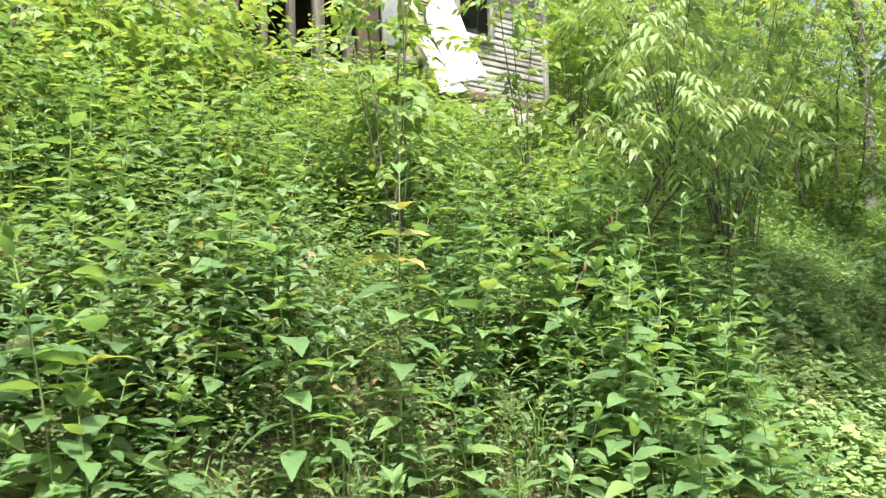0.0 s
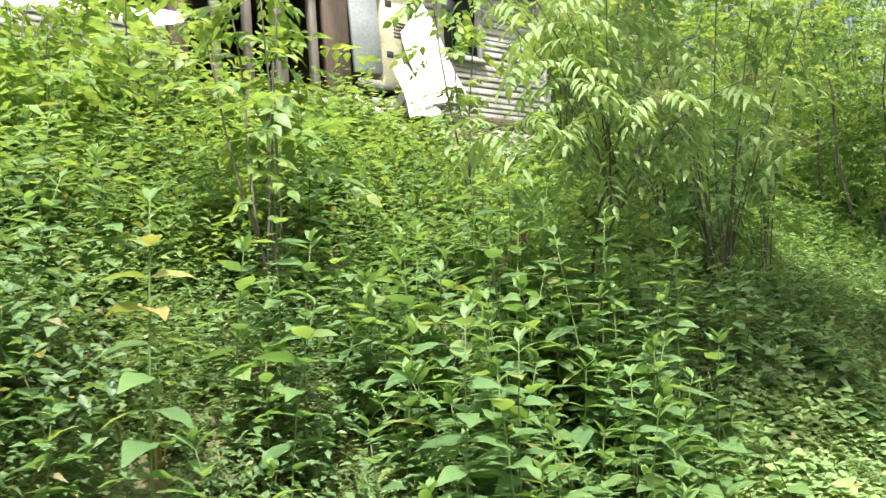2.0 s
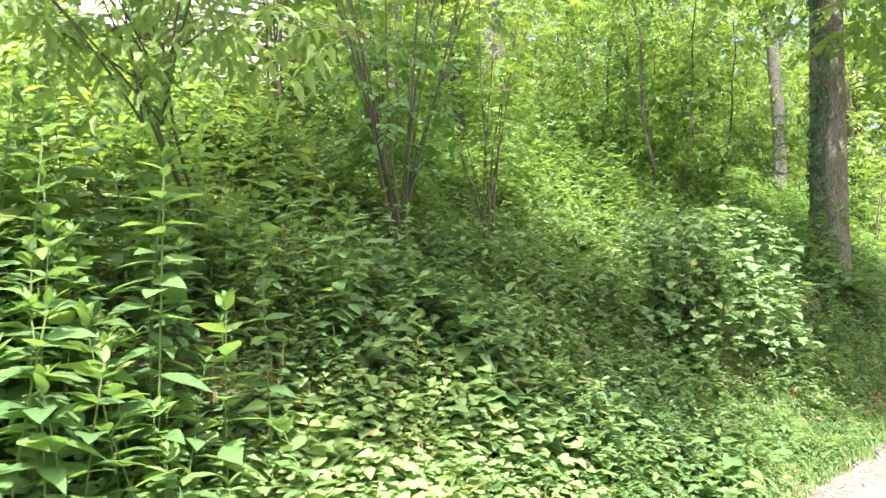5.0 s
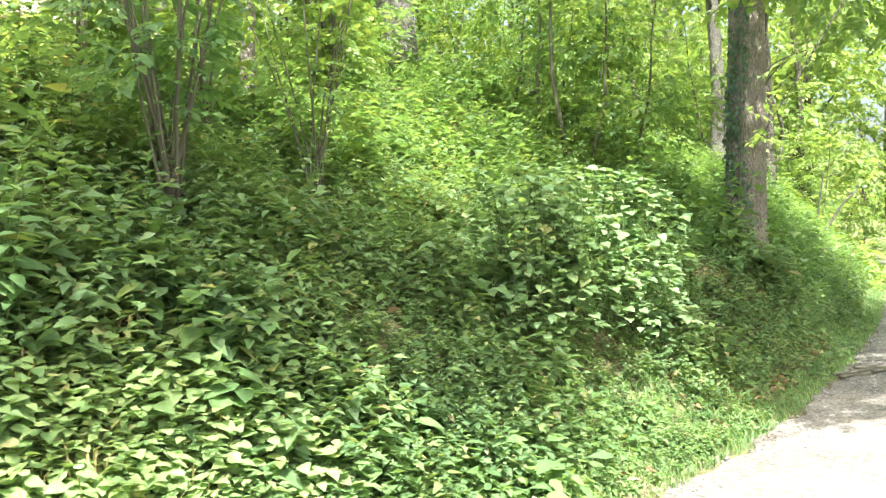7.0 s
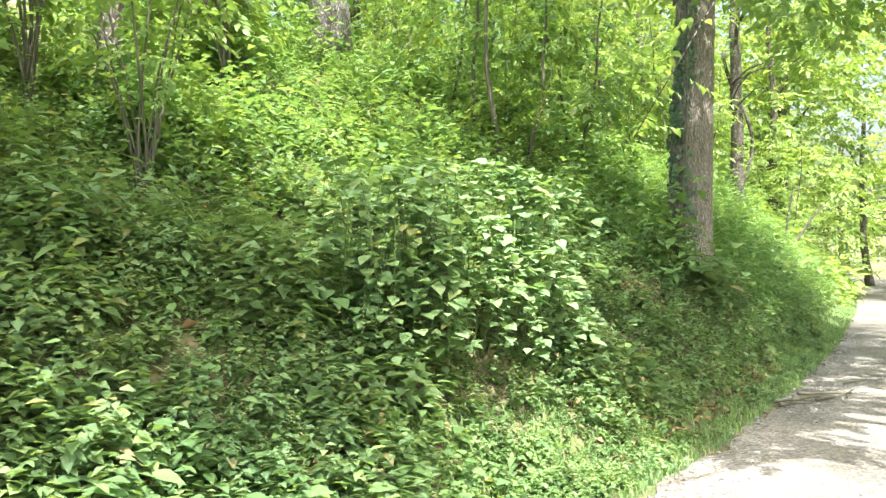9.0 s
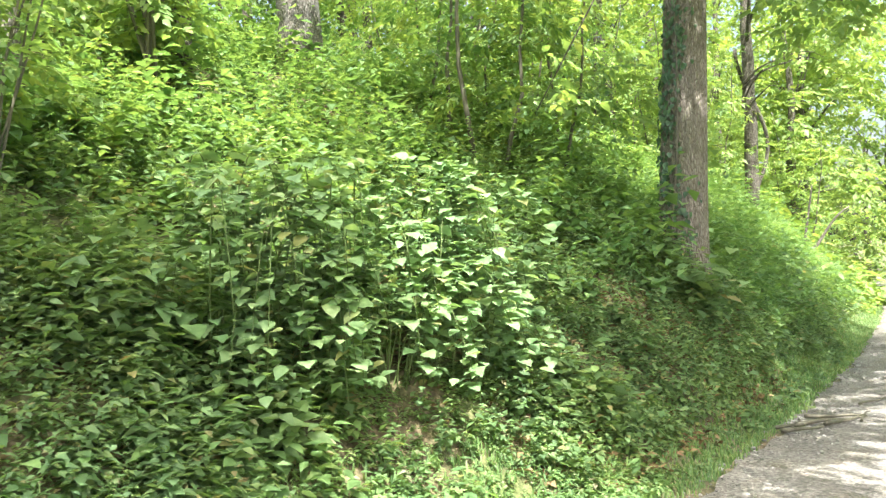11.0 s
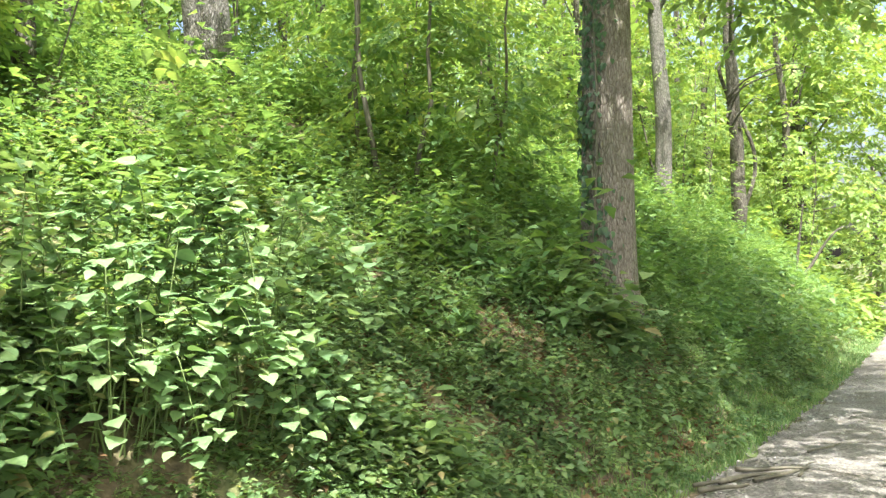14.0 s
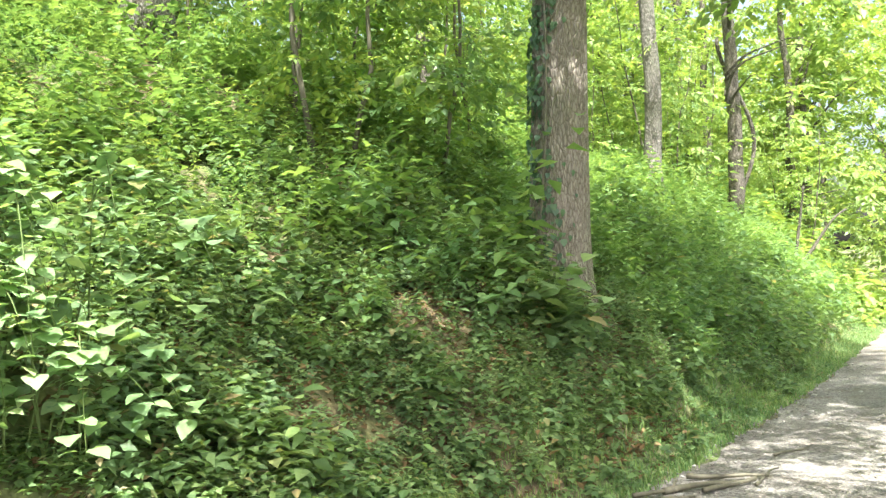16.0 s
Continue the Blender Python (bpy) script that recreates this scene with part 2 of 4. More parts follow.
def mesh(name, shape, mat, smooth=False):
    v, f = shape
    me = bpy.data.meshes.new(name)
    me.vertices.add(len(v))
    me.vertices.foreach_set("co", np.asarray(v, np.float32).ravel())
    me.loops.add(len(f) * 3)
    me.loops.foreach_set("vertex_index", np.asarray(f, np.int32).ravel())
    me.polygons.add(len(f))
    me.polygons.foreach_set("loop_start", np.arange(0, len(f) * 3, 3, dtype=np.int32))
    if smooth:
        me.polygons.foreach_set("use_smooth", np.ones(len(f), bool))
    me.materials.append(mat)
    me.update(calc_edges=True)
    return me


def thing(name, m, label, category, group="", kind=""):
    ob = new(name)
    ob.empty_display_size = 0.1
    ob.matrix_world = m
    return tagged(ob, label, category, group, kind)


def part(name, shape, mat, parent=None, label="", smooth=False, m=None):
    ob = new(name, shape if isinstance(shape, bpy.types.Mesh) else mesh(name, shape, mat, smooth))
    if parent:
        ob.parent = parent
    if m is not None:
        ob.matrix_basis = m
    return tagged(ob, label)


def solid(name, shape, mat, label, category, group="", kind="", smooth=False, m=None):
    ob = new(name, mesh(name, shape, mat, smooth))
    if m is not None:
        ob.matrix_world = m
    return tagged(ob, label, category, group, kind)


def box(x0, y0, z0, x1, y1, z1, bevel=0.004):
    bm = bmesh.new()
    bmesh.ops.create_cube(bm, size=1, matrix=Matrix.Translation(((x0 + x1) / 2, (y0 + y1) / 2, (z0 + z1) / 2)) @ Matrix.Diagonal((x1 - x0, y1 - y0, z1 - z0, 1)))
    if bevel:
        bmesh.ops.bevel(bm, geom=bm.edges[:], offset=bevel, segments=1, affect="EDGES")
    bmesh.ops.triangulate(bm, faces=bm.faces[:])
    bm.verts.index_update()
    out = np.array([v.co[:] for v in bm.verts]), np.array([[v.index for v in f.verts] for f in bm.faces])
    bm.free()
    return out


def tube(points, radii, sides=6):
    """A tapered tube along a line of points."""
    p = np.asarray(points, float)
    r = np.broadcast_to(np.asarray(radii, float), (len(p),))
    d = np.gradient(p, axis=0)
    d /= np.linalg.norm(d, axis=1)[:, None] + 1e-9
    ref = np.where(np.abs(d[:, 2:3]) < 0.9, [[0, 0, 1.0]], [[1.0, 0, 0]])
    a = np.cross(d, ref[len(p) // 2])
    a /= np.linalg.norm(a, axis=1)[:, None] + 1e-9
    c = np.cross(d, a)
    th = np.arange(sides) * 2 * np.pi / sides
    v = (p[:, None] + r[:, None, None] * (np.cos(th)[None, :, None] * a[:, None] + np.sin(th)[None, :, None] * c[:, None])).reshape(-1, 3)
    f = []
    for i in range(len(p) - 1):
        for j in range(sides):
            q, s = i * sides + j, i * sides + (j + 1) % sides
            f += [(q, s, s + sides), (q, s + sides, q + sides)]
    e = (len(p) - 1) * sides
    f += [(0, j + 1, j) for j in range(1, sides - 1)] + [(e, e + j, e + j + 1) for j in range(1, sides - 1)]
    return v, np.array(f)


def leaf(length=1.0, wide=0.4, fold=0.12, droop=0.25, heart=0.0, fine=True):
    """A leaf along +x from its stalk, folded on the midrib and drooping to its tip."""
    if not fine:
        k = 0.42
        v = [(0, 0, 0), (length * k, -wide / 2, fold * wide), (length, 0, -droop * length), (length * k, wide / 2, fold * wide)]
        return np.array(v), np.array([(0, 1, 2), (0, 2, 3)])
    s = [0.0, 0.12, 0.36, 0.68, 1.0]
    half = [0.0, 0.26 + 0.16 * heart, 0.5, 0.31 - 0.03 * heart, 0.0]
    back = [0.0, -0.16 * heart, 0.0, 0.0, 0.0]
    v = [(length * t, 0, -droop * length * t * t) for t in s]
    for t, k, o in list(zip(s, half, back))[1:4]:
        for sg in (-1, 1):
            v.append((length * (t + o), sg * wide * k, -droop * length * t * t + fold * wide * k * 2 - 0.5 * fold * wide * k * k))
    f = [(0, 5, 1), (0, 1, 6)]
    for a in (1, 2):
        lo, hi = 3 + 2 * a, 5 + 2 * a
        f += [(a, lo, hi), (a, hi, a + 1), (a, a + 1, hi + 1), (a, hi + 1, lo + 1)]
    f += [(3, 9, 4), (3, 4, 10)]
    return np.array(v), np.array(f)


def blade(wide=0.45, fold=0.06, droop=0.18, ripple=0.02, tip=1.0):
    """A rounder leaf of one unit with a rippled edge, for plants seen from near."""
    s = np.array([0, .07, .18, .32, .48, .64, .8, .92, 1.0])
    half = wide * np.array([0, .2, .4, .5, .485, .38, .22, .09, 0]) * tip
    z = -droop * s * s + .05 * np.sin(s * 3)
    v = [(a, 0, c) for a, c in zip(s, z)]
    for i in range(1, 8):
        for sg in (-1, 1):
            v.append((s[i] - .03 * half[i], sg * half[i], z[i] + fold * half[i] * 2 + ripple * math.sin(i * 2.4 + sg)))
    f = [(0, 9, 1), (0, 1, 10)]
    for i in range(1, 7):
        lo, hi = 7 + 2 * i, 9 + 2 * i
        f += [(i, lo, hi), (i, hi, i + 1), (i, i + 1, hi + 1), (i, hi + 1, lo + 1)]
    f += [(7, 21, 8), (7, 8, 22)]
    return np.array(v), np.array(f)


def turns(yaw, pitch, roll, size, pos):
    """Many placings at once: roll about x, pitch (nose down) about y, yaw about z."""
    n = len(pos)
    yaw, pitch, roll, size = (np.broadcast_to(np.asarray(a, float), (n,)) for a in (yaw, pitch, roll, size))
    cy, sy, cp, sp, cr, sr = np.cos(yaw), np.sin(yaw), np.cos(pitch), np.sin(pitch), np.cos(roll), np.sin(roll)
    m = np.zeros((n, 4, 4))
    m[:, 0, 0], m[:, 0, 1], m[:, 0, 2] = cy * cp, cy * sp * sr - sy * cr, cy * sp * cr + sy * sr
    m[:, 1, 0], m[:, 1, 1], m[:, 1, 2] = sy * cp, sy * sp * sr + cy * cr, sy * sp * cr - cy * sr
    m[:, 2, 0], m[:, 2, 1], m[:, 2, 2] = -sp, cp * sr, cp * cr
    m[:, :3, :3] *= size[:, None, None]
    m[:, :3, 3], m[:, 3, 3] = pos, 1
    return m


def many(shape, ms):
    """One shape laid at many placings, joined."""
    v, f = shape
    ms = np.asarray(ms)
    vv = np.einsum("nij,kj->nki", ms[:, :3, :3], v) + ms[:, None, :3, 3]
    ff = f[None] + (np.arange(len(ms)) * len(v))[:, None, None]
    return vv.reshape(-1, 3), ff.reshape(-1, 3)


def on_ground(u, v, lift=0.0):
    x, y = xy(u, v)
    return np.stack([x, y, ground_z(u, v) + lift], -1)


# ---- ground and road ----
def sheet(us, vs, zf):
    uu, vv = np.meshgrid(us, vs, indexing="ij")
    x, y = xy(uu, vv)
    pts = np.stack([x, y, zf(uu, vv)], -1).reshape(-1, 3)
    a, c = len(us), len(vs)
    i = (np.arange(a - 1)[:, None] * c + np.arange(c - 1)[None]).ravel()
    return pts, np.concatenate([np.stack([i, i + c, i + c + 1], -1), np.stack([i, i + c + 1, i + 1], -1)])


us = np.concatenate([np.linspace(-900, -40, 14), np.arange(-38, -6, 2.0), np.arange(-5, 48, 0.28), np.arange(49, 90, 2.0), np.linspace(95, 900, 14)])
vs = np.concatenate([np.linspace(-900, -40, 14), np.arange(-38, -4, 1.5), np.arange(-3, 16, 0.16), np.arange(17, 60, 1.2), np.linspace(65, 900, 14)])


def ground_under(u, v):
    on = (v < edge(u) - 0.12) & (v > edge(u) - ROAD_WIDE + 0.12)
    return ground_z(u, v) - np.where(on, 0.12, 0.0)


tagged(solid("ground", sheet(us, vs, ground_under), SOIL, "brown leaf-littered soil of a wooded bank", "ground", kind="structure", smooth=True))


def road_sheet():
    u = np.concatenate([np.arange(-60, -5, 2.0), np.arange(-5, 45, 0.2), np.arange(45, 110, 1.0)])
    k = np.linspace(0, 1, 42)
    e = edge(u) + 0.05 * np.sin(u * 3.1) + 0.04 * np.sin(u * 7.7 + 1)
    vv = (e[:, None] - ROAD_WIDE * (1 - k)[None])
    uu = np.repeat(u[:, None], len(k), 1)
    x, y = xy(uu, vv)
    crown = 0.03 * np.sin(np.pi * k)[None] - 0.018 * (np.exp(-((k - .3) / .07) ** 2) + np.exp(-((k - .7) / .07) ** 2))[None]
    z = road_z(uu) + 0.012 + crown + 0.008 * wave(uu, vv, 2.3, 1.1)
    a, c = len(u), len(k)
    i = (np.arange(a - 1)[:, None] * c + np.arange(c - 1)[None]).ravel()
    return np.stack([x, y, z], -1).reshape(-1, 3), np.concatenate([np.stack([i, i + c, i + c + 1], -1), np.stack([i, i + c + 1, i + 1], -1)])


road = solid("road", road_sheet(), GRAVEL, "pale grey gravel lane with dusty wheel tracks", "road", kind="structure", smooth=True)


def pebble(seed):
    r = np.random.default_rng(seed)
    bm = bmesh.new()
    bmesh.ops.create_icosphere(bm, subdivisions=1, radius=1)
    bm.verts.index_update()
    v = np.array([q.co[:] for q in bm.verts]) * r.uniform(0.6, 1.1, (len(bm.verts), 1)) * [1, 0.8, 0.55]
    f = np.array([[q.index for q in p.verts] for p in bm.faces])
    bm.free()
    return v, f


n = 3600
gu = RNG.uniform(8, 26, n)
gv = edge(gu) - np.abs(RNG.normal(0, 1, n)) * 1.1 + 0.12
pos = np.stack([*xy(gu, gv), road_z(gu) + 0.02], -1)
solid("gravel", join(*[many(pebble(k), turns(RNG.uniform(0, 6.3, n // 4), 0, RNG.uniform(-.5, .5, n // 4), RNG.gamma(2.0, 0.0048, n // 4) + 0.004, pos[k::4])) for k in range(4)]),
      STONE, "loose grey gravel stones on the lane", "gravel", kind="stuff")


# ---- plants ----
LEAF_MESHES = [mesh("leaf", blade(w, .07, d, r), LEAF_WEED, True) for w, d, r in ((.50, .08, .012), (.56, .18, .02), (.46, .26, .016))]
YELLOW_MESH = mesh("leaf", blade(.46, .08, .25), LEAF_YELLOW, True)
TIP_MESH = mesh("young_leaf", blade(.38, .12, .1, .01), LEAF_TIP, True)


def weed(rng, h, size, nodes):
    """Stem shape, and placings of grown and of young leaves."""
    t = np.linspace(0, 1, 6)
    bend = rng.uniform(-.16, .16, 2) * h
    line = np.stack([bend[0] * t ** 2, bend[1] * t ** 2, h * t], -1)
    stem = tube(line, 0.005 * (1 - 0.6 * t) * (0.7 + h / 3), 5)
    k = np.linspace(0.18, 0.97, nodes)
    at = np.stack([bend[0] * k ** 2, bend[1] * k ** 2, h * k], -1)
    yaw = np.repeat(rng.uniform(0, 6.3) + np.arange(nodes) * 1.72, 2)[: nodes * 2] + np.tile([0, np.pi], nodes) + rng.normal(0, .25, nodes * 2)
    at = np.repeat(at, 2, 0)
    kk = np.repeat(k, 2)
    grow = np.interp(kk, [0.15, .45, .8, 1], [.75, 1, .8, .42]) * rng.uniform(.75, 1.15, nodes * 2)
    pitch = np.interp(kk, [.15, .6, 1], [.22, .02, -.5]) + rng.normal(0, .16, nodes * 2)
    ms = turns(yaw, pitch, rng.normal(0, .2, nodes * 2), size * grow, at)
    cut = kk > 0.9
    top = turns(rng.uniform(0, 6.3, 4), -.85, 0, size * .38, np.repeat([[bend[0], bend[1], h]], 4, 0))
    return stem, ms[~cut], np.concatenate([ms[cut], top])


WEEDS = [weed(np.random.default_rng(50 + i), h, s, n) for i, (h, s, n) in enumerate([(1.1, .20, 11), (.9, .20, 9), (1.25, .195, 12), (.7, .20, 8), (.55, .17, 7), (1.0, .22, 10)])]


def weed_things(spots):
    """Weeds one by one, each leaf a part."""
    stems = [mesh("stem", w[0], STEM, True) for w in WEEDS]
    protos = []
    for i, (stem, big, tips) in enumerate(WEEDS):
        ob = thing("tall_weed", Matrix(), "tall green weed with paired drooping pointed leaves", "weed", "weeds on the bank")
        part("stem", stems[i], None, ob)
        for j, m in enumerate(big):
            part("leaf", LEAF_MESHES[(i + j) % 3], None, ob, m=Matrix(m.tolist()))
        for m in tips:
            part("young_leaf", TIP_MESH, None, ob, m=Matrix(m.tolist()))
        protos.append(ob)
    used = [False] * len(protos)
    for k, (u, v, kind, s, yaw, lean) in enumerate(spots):
        p = on_ground(u, v, -0.03)
        m = pose(*p, lean, 0, yaw) @ Matrix.Scale(s, 4)
        if used[kind]:
            copy_thing(protos[kind], m).scale = (s, s, s)
        else:
            protos[kind].matrix_world = m
            used[kind] = True


def weed_cover(name, u, v, label, leaf_mat, size=(0.75, 1.15), fine=True, kinds=(0, 1, 2, 3, 4, 5)):
    """Weeds past counting, joined."""
    n = len(u)
    pick = RNG.integers(0, len(kinds), n)
    base = on_ground(u, v, -0.03)
    greens, tips, stems = [], [], []
    for a, k in enumerate(kinds):
        q = pick == a
        if not q.any():
            continue
        whole = turns(RNG.uniform(0, 6.3, q.sum()), RNG.normal(0, .12, q.sum()), RNG.normal(0, .12, q.sum()), RNG.uniform(*size, q.sum()), base[q])
        stem, big, young = WEEDS[k]
        lf = leaf(1, .52, .08, .18, 0, fine)
        greens.append(many(many(lf, big), whole))
        tips.append(many(many(leaf(1, .36, .18, .1, 0, fine), young), whole))
        stems.append(many(stem if fine else tube([(0, 0, 0), (0, 0, stem[0][:, 2].max())], [.006, .003], 3), whole))
    root = solid(name, join(*greens), leaf_mat, label, "weeds", kind="stuff", smooth=fine)
    part("young_leaves", join(*tips), LEAF_TIP, root)
    part("stems", join(*stems), STEM, root)


def clump(rng, n, size, height, fine=True, heart=0.0, wide=0.6):
    """A low plant: leaves on thin stalks round one root."""
    stems = max(2, n // 8)
    which = np.arange(n) % stems
    t = .22 + .78 * (np.arange(n) // stems + rng.uniform(0, .5, n)) / (n / stems)
    away, tall, way = rng.uniform(.1, .75, stems)[which], rng.uniform(.55, 1.1, stems)[which], rng.uniform(0, 6.3, stems)[which]
    at = np.stack([np.cos(way) * away * t ** 1.3, np.sin(way) * away * t ** 1.3, tall * np.minimum(t, 1.02)], -1) * height
    yaw = (np.arange(n) // stems) * 2.4 + which * 1.1 + rng.normal(0, .35, n)
    return many(leaf(1, wide, .1, .22, heart, fine), turns(yaw, np.interp(t, [.2, 1], [.22, -.12]) + rng.normal(0, .16, n), rng.normal(0, .18, n), size * np.interp(t, [.2, .6, 1], [.9, 1.15, .65]) * rng.uniform(.8, 1.2, n), at))


def low_cover(name, u, v, label, mat, size, height, n, fine=True, heart=0.0, wide=0.6, lift=0.0, scale=(.7, 1.4)):
    base = on_ground(u, v, lift)
    mound = .62 + .38 * (1 + wave(u, v, 2.3, 1.7)) * (1 + .5 * wave(u, v, 5.1, 2.9))
    shapes = [clump(np.random.default_rng(900 + k), n, size, height, fine, heart, wide) for k in range(5)]
    out = []
    for k in range(5):
        b = base[k::5]
        out.append(many(shapes[k], turns(RNG.uniform(0, 6.3, len(b)), RNG.normal(0, .12, len(b)), RNG.normal(0, .15, len(b)), RNG.uniform(*scale, len(b)) * mound[k::5], b)))
    return solid(name, join(*out), mat, label, "ground cover", kind="stuff")


def grass(name, u, v, label, mat, tall, blades=9):
    base = on_ground(u, v)
    out = []
    for k in range(4):
        r = np.random.default_rng(300 + k)
        bl = []
        for _ in range(blades):
            a, h = r.uniform(0, 6.3), tall * r.uniform(.5, 1.1)
            d = np.array([np.cos(a), np.sin(a), 0]) * h * r.uniform(.15, .7)
            s = np.array([-np.sin(a), np.cos(a), 0]) * .004
            o = np.array([r.normal(0, .03), r.normal(0, .03), 0])
            mid, tip = o + d * .35 + [0, 0, h * .65], o + d + [0, 0, h * .85]
            bl.append((np.array([o - s, o + s, mid + s, mid - s, tip]), np.array([(0, 1, 2), (0, 2, 3), (3, 2, 4)])))
        b = base[k::4]
        out.append(many(join(*bl), turns(RNG.uniform(0, 6.3, len(b)), 0, 0, RNG.uniform(.6, 1.3, len(b)), b)))
    return solid(name, join(*out), mat, label, "grass", kind="stuff")


def spray(rng, leaves=9, wide=.55, fine=False):
    """A twig of leaves, one unit long along +x."""
    t = np.linspace(.12, 1, leaves)
    side = np.where(np.arange(leaves) % 2, 1, -1)
    at = np.stack([t, side * .02, -.18 * t * t], -1)
    return many(leaf(1, wide, .1, .25, 0, fine), turns(side * rng.uniform(.5, 1.2, leaves) * (t < .97), rng.normal(.1, .2, leaves), rng.normal(0, .22, leaves), rng.uniform(.24, .4, leaves), at))


SPRAYS = [spray(np.random.default_rng(70 + k)) for k in range(4)]
SPRAYS_FINE = [spray(np.random.default_rng(80 + k), 9, .62, True) for k in range(4)]


def foliage(rng, centre, radii, n, size, fine=False, droop=.1):
    """Leafy twigs filling an uneven cloud of lumps."""
    centre, radii = np.asarray(centre, float), np.asarray(radii, float)
    pick = rng.integers(0, len(centre), n)
    d = rng.normal(0, 1, (n, 3))
    d /= np.linalg.norm(d, axis=1)[:, None]
    r = rng.uniform(.25, 1, n) ** .55
    pos = centre[pick] + d * r[:, None] * radii[pick]
    yaw = np.arctan2(d[:, 1], d[:, 0]) + rng.normal(0, .7, n)
    ms = turns(yaw, rng.normal(droop, .28, n), rng.normal(0, .25, n), size * rng.uniform(.6, 1.3, n), pos)
    group = SPRAYS_FINE if fine else SPRAYS
    return join(*[many(group[k], ms[k::4]) for k in range(4)])


def trunk_shape(h, r0, r1, rng, sides=10, rings=9, wobble=.1, ridges=0, flare=1.35):
    t = np.linspace(0, 1, rings)
    off = np.cumsum(rng.normal(0, wobble * h / rings, (rings, 2)), 0) * (t > 0)[:, None]
    rad = (r0 + (r1 - r0) * t) * (1 + (flare - 1) * np.exp(-t * h / .35))
    v, f = tube(np.stack([off[:, 0], off[:, 1], t * h], -1), rad, sides)
    if ridges:
        i = np.arange(len(v))
        th, ring = (i % sides) * 2 * np.pi / sides, i // sides
        z = t[ring] * h
        k = np.sin(th * ridges + 1.1 * np.sin(z * 2.1) + .7 * np.sin(z * 5.3 + th * 3)) + .5 * np.sin(th * ridges * 2.3 + z * 3.7)
        c = np.stack([off[ring, 0], off[ring, 1]], -1)
        v[:, :2] = c + (v[:, :2] - c) * (1 + (.011 if ridges > 20 else .035) * k)[:, None]
    return v, f, np.stack([off[:, 0], off[:, 1], t * h], -1)


def tree(name, u, v, h, r0, label, seed, crown, bark=BARK_DARK, limbs=7, leafmat=LEAF_TREE, n=260, size=.55, sides=10, rings=9, ridges=0, sink=.15, wobble=.05, group="", lean=(0, 0)):
    """crown: lumps (along the road, up the bank, height, radius) round the trunk."""
    rng = np.random.default_rng(seed)
    top = thing(name, pose(*on_ground(u, v, -sink), lean[0], lean[1], YAW), label, "tree", group)
    tv, tf, line = trunk_shape(h, r0, r0 * .45, rng, sides, rings, wobble, ridges)
    part("trunk", (tv, tf), bark, top, smooth=True)
    for c in sorted(crown, key=lambda q: -q[3])[:limbs]:
        end = np.array(c[:3])
        start = np.array([np.interp(min(end[2] * .7, h * .9), line[:, 2], line[:, k]) for k in range(3)])
        mid = (start + end) / 2 + [0, 0, .12 * np.linalg.norm(end - start)]
        part("limb", tube([start, mid, end], [r0 * .28, r0 * .18, .012], 6), bark, top, smooth=True)
    lumps = [c[:3] for c in crown]
    radii = [(c[3], c[3], c[3] * .7) for c in crown]
    part("crown", foliage(rng, lumps, radii, n, size), leafmat, top)
    return top


def lumps(seed, count, spread, low, high, r):
    q = np.random.default_rng(seed)
    a = q.uniform(0, 6.3, count)
    d = spread * np.sqrt(q.uniform(0.05, 1, count))
    return [(d[i] * np.cos(a[i]), d[i] * np.sin(a[i]), q.uniform(low, high), r * q.uniform(.6, 1.2)) for i in range(count)]


# ---- the ruined house ----
HOUSE = Matrix.Translation(place(0, 8.62, 0)) @ Matrix.Rotation(radians(YAW), 4, "Z")
house = thing("abandoned_house", HOUSE, "derelict white clapboard house with open stud wall", "house")
FLOOR_Z, EAVE = 4.25, 6.75
foundation = part("foundation", box(3.0, .1, 3.5, 10.6, .3, 4.18), FOUND, house, "pale stone foundation")
for k in range(18):
    part("stone", box(3.0 + k * .42, -.06 + .03 * (k % 2), 3.55, 3.0 + (k + 1) * .42 - .02, .098, 3.9 + .05 * (k % 3), .03), FOUND, foundation)
    if k < 17:
        part("stone", box(3.2 + k * .42, -.04 + .03 * (k % 3), 3.9 + .06 * (k % 2), 3.2 + (k + 1) * .42 - .02, .098, 4.18, .03), FOUND, foundation)
part("floor", box(3.0, .02, 4.2, 10.64, 5.2, FLOOR_Z + .03), OLD_WOOD, house)
part("back_wall", box(3.0, 5.2, 3.7, 10.64, 5.35, EAVE), BROWN_WOOD, house)
part("side_wall", box(10.50, .12, 3.7, 10.64, 5.2, EAVE), WHITE_BOARD, house)
part("side_wall", box(3.0, .12, 3.7, 3.14, 5.2, EAVE), WHITE_BOARD, house)
part("partition", box(7.95, .5, FLOOR_Z, 8.05, 5.2, EAVE), BROWN_WOOD, house, "dark brown inner wall")
# Ceiling and roof are out of view, added to keep the rooms dark.
part("ceiling", box(2.9, -.2, EAVE, 10.8, 5.5, EAVE + .12), OLD_WOOD, house)
part("roof", moved(box(2.6, -.55, 0, 11.0, 3.4, .08), pose(0, 0, EAVE + .1, 24)), DARK_METAL, house, "unseen dark metal roof slope")
part("roof", moved(box(2.6, -3.4, 0, 11.0, .4, .08), pose(0, 5.35, EAVE + .28, -24)), DARK_METAL, house, "unseen dark metal roof slope")
part("sill_beam", box(3.0, -.02, 4.18, 10.64, .14, 4.34, .01), BROWN_WOOD, house)
part("wall_plate", box(3.0, .0, 6.55, 10.64, .12, 6.73, .01), OLD_WOOD, house)
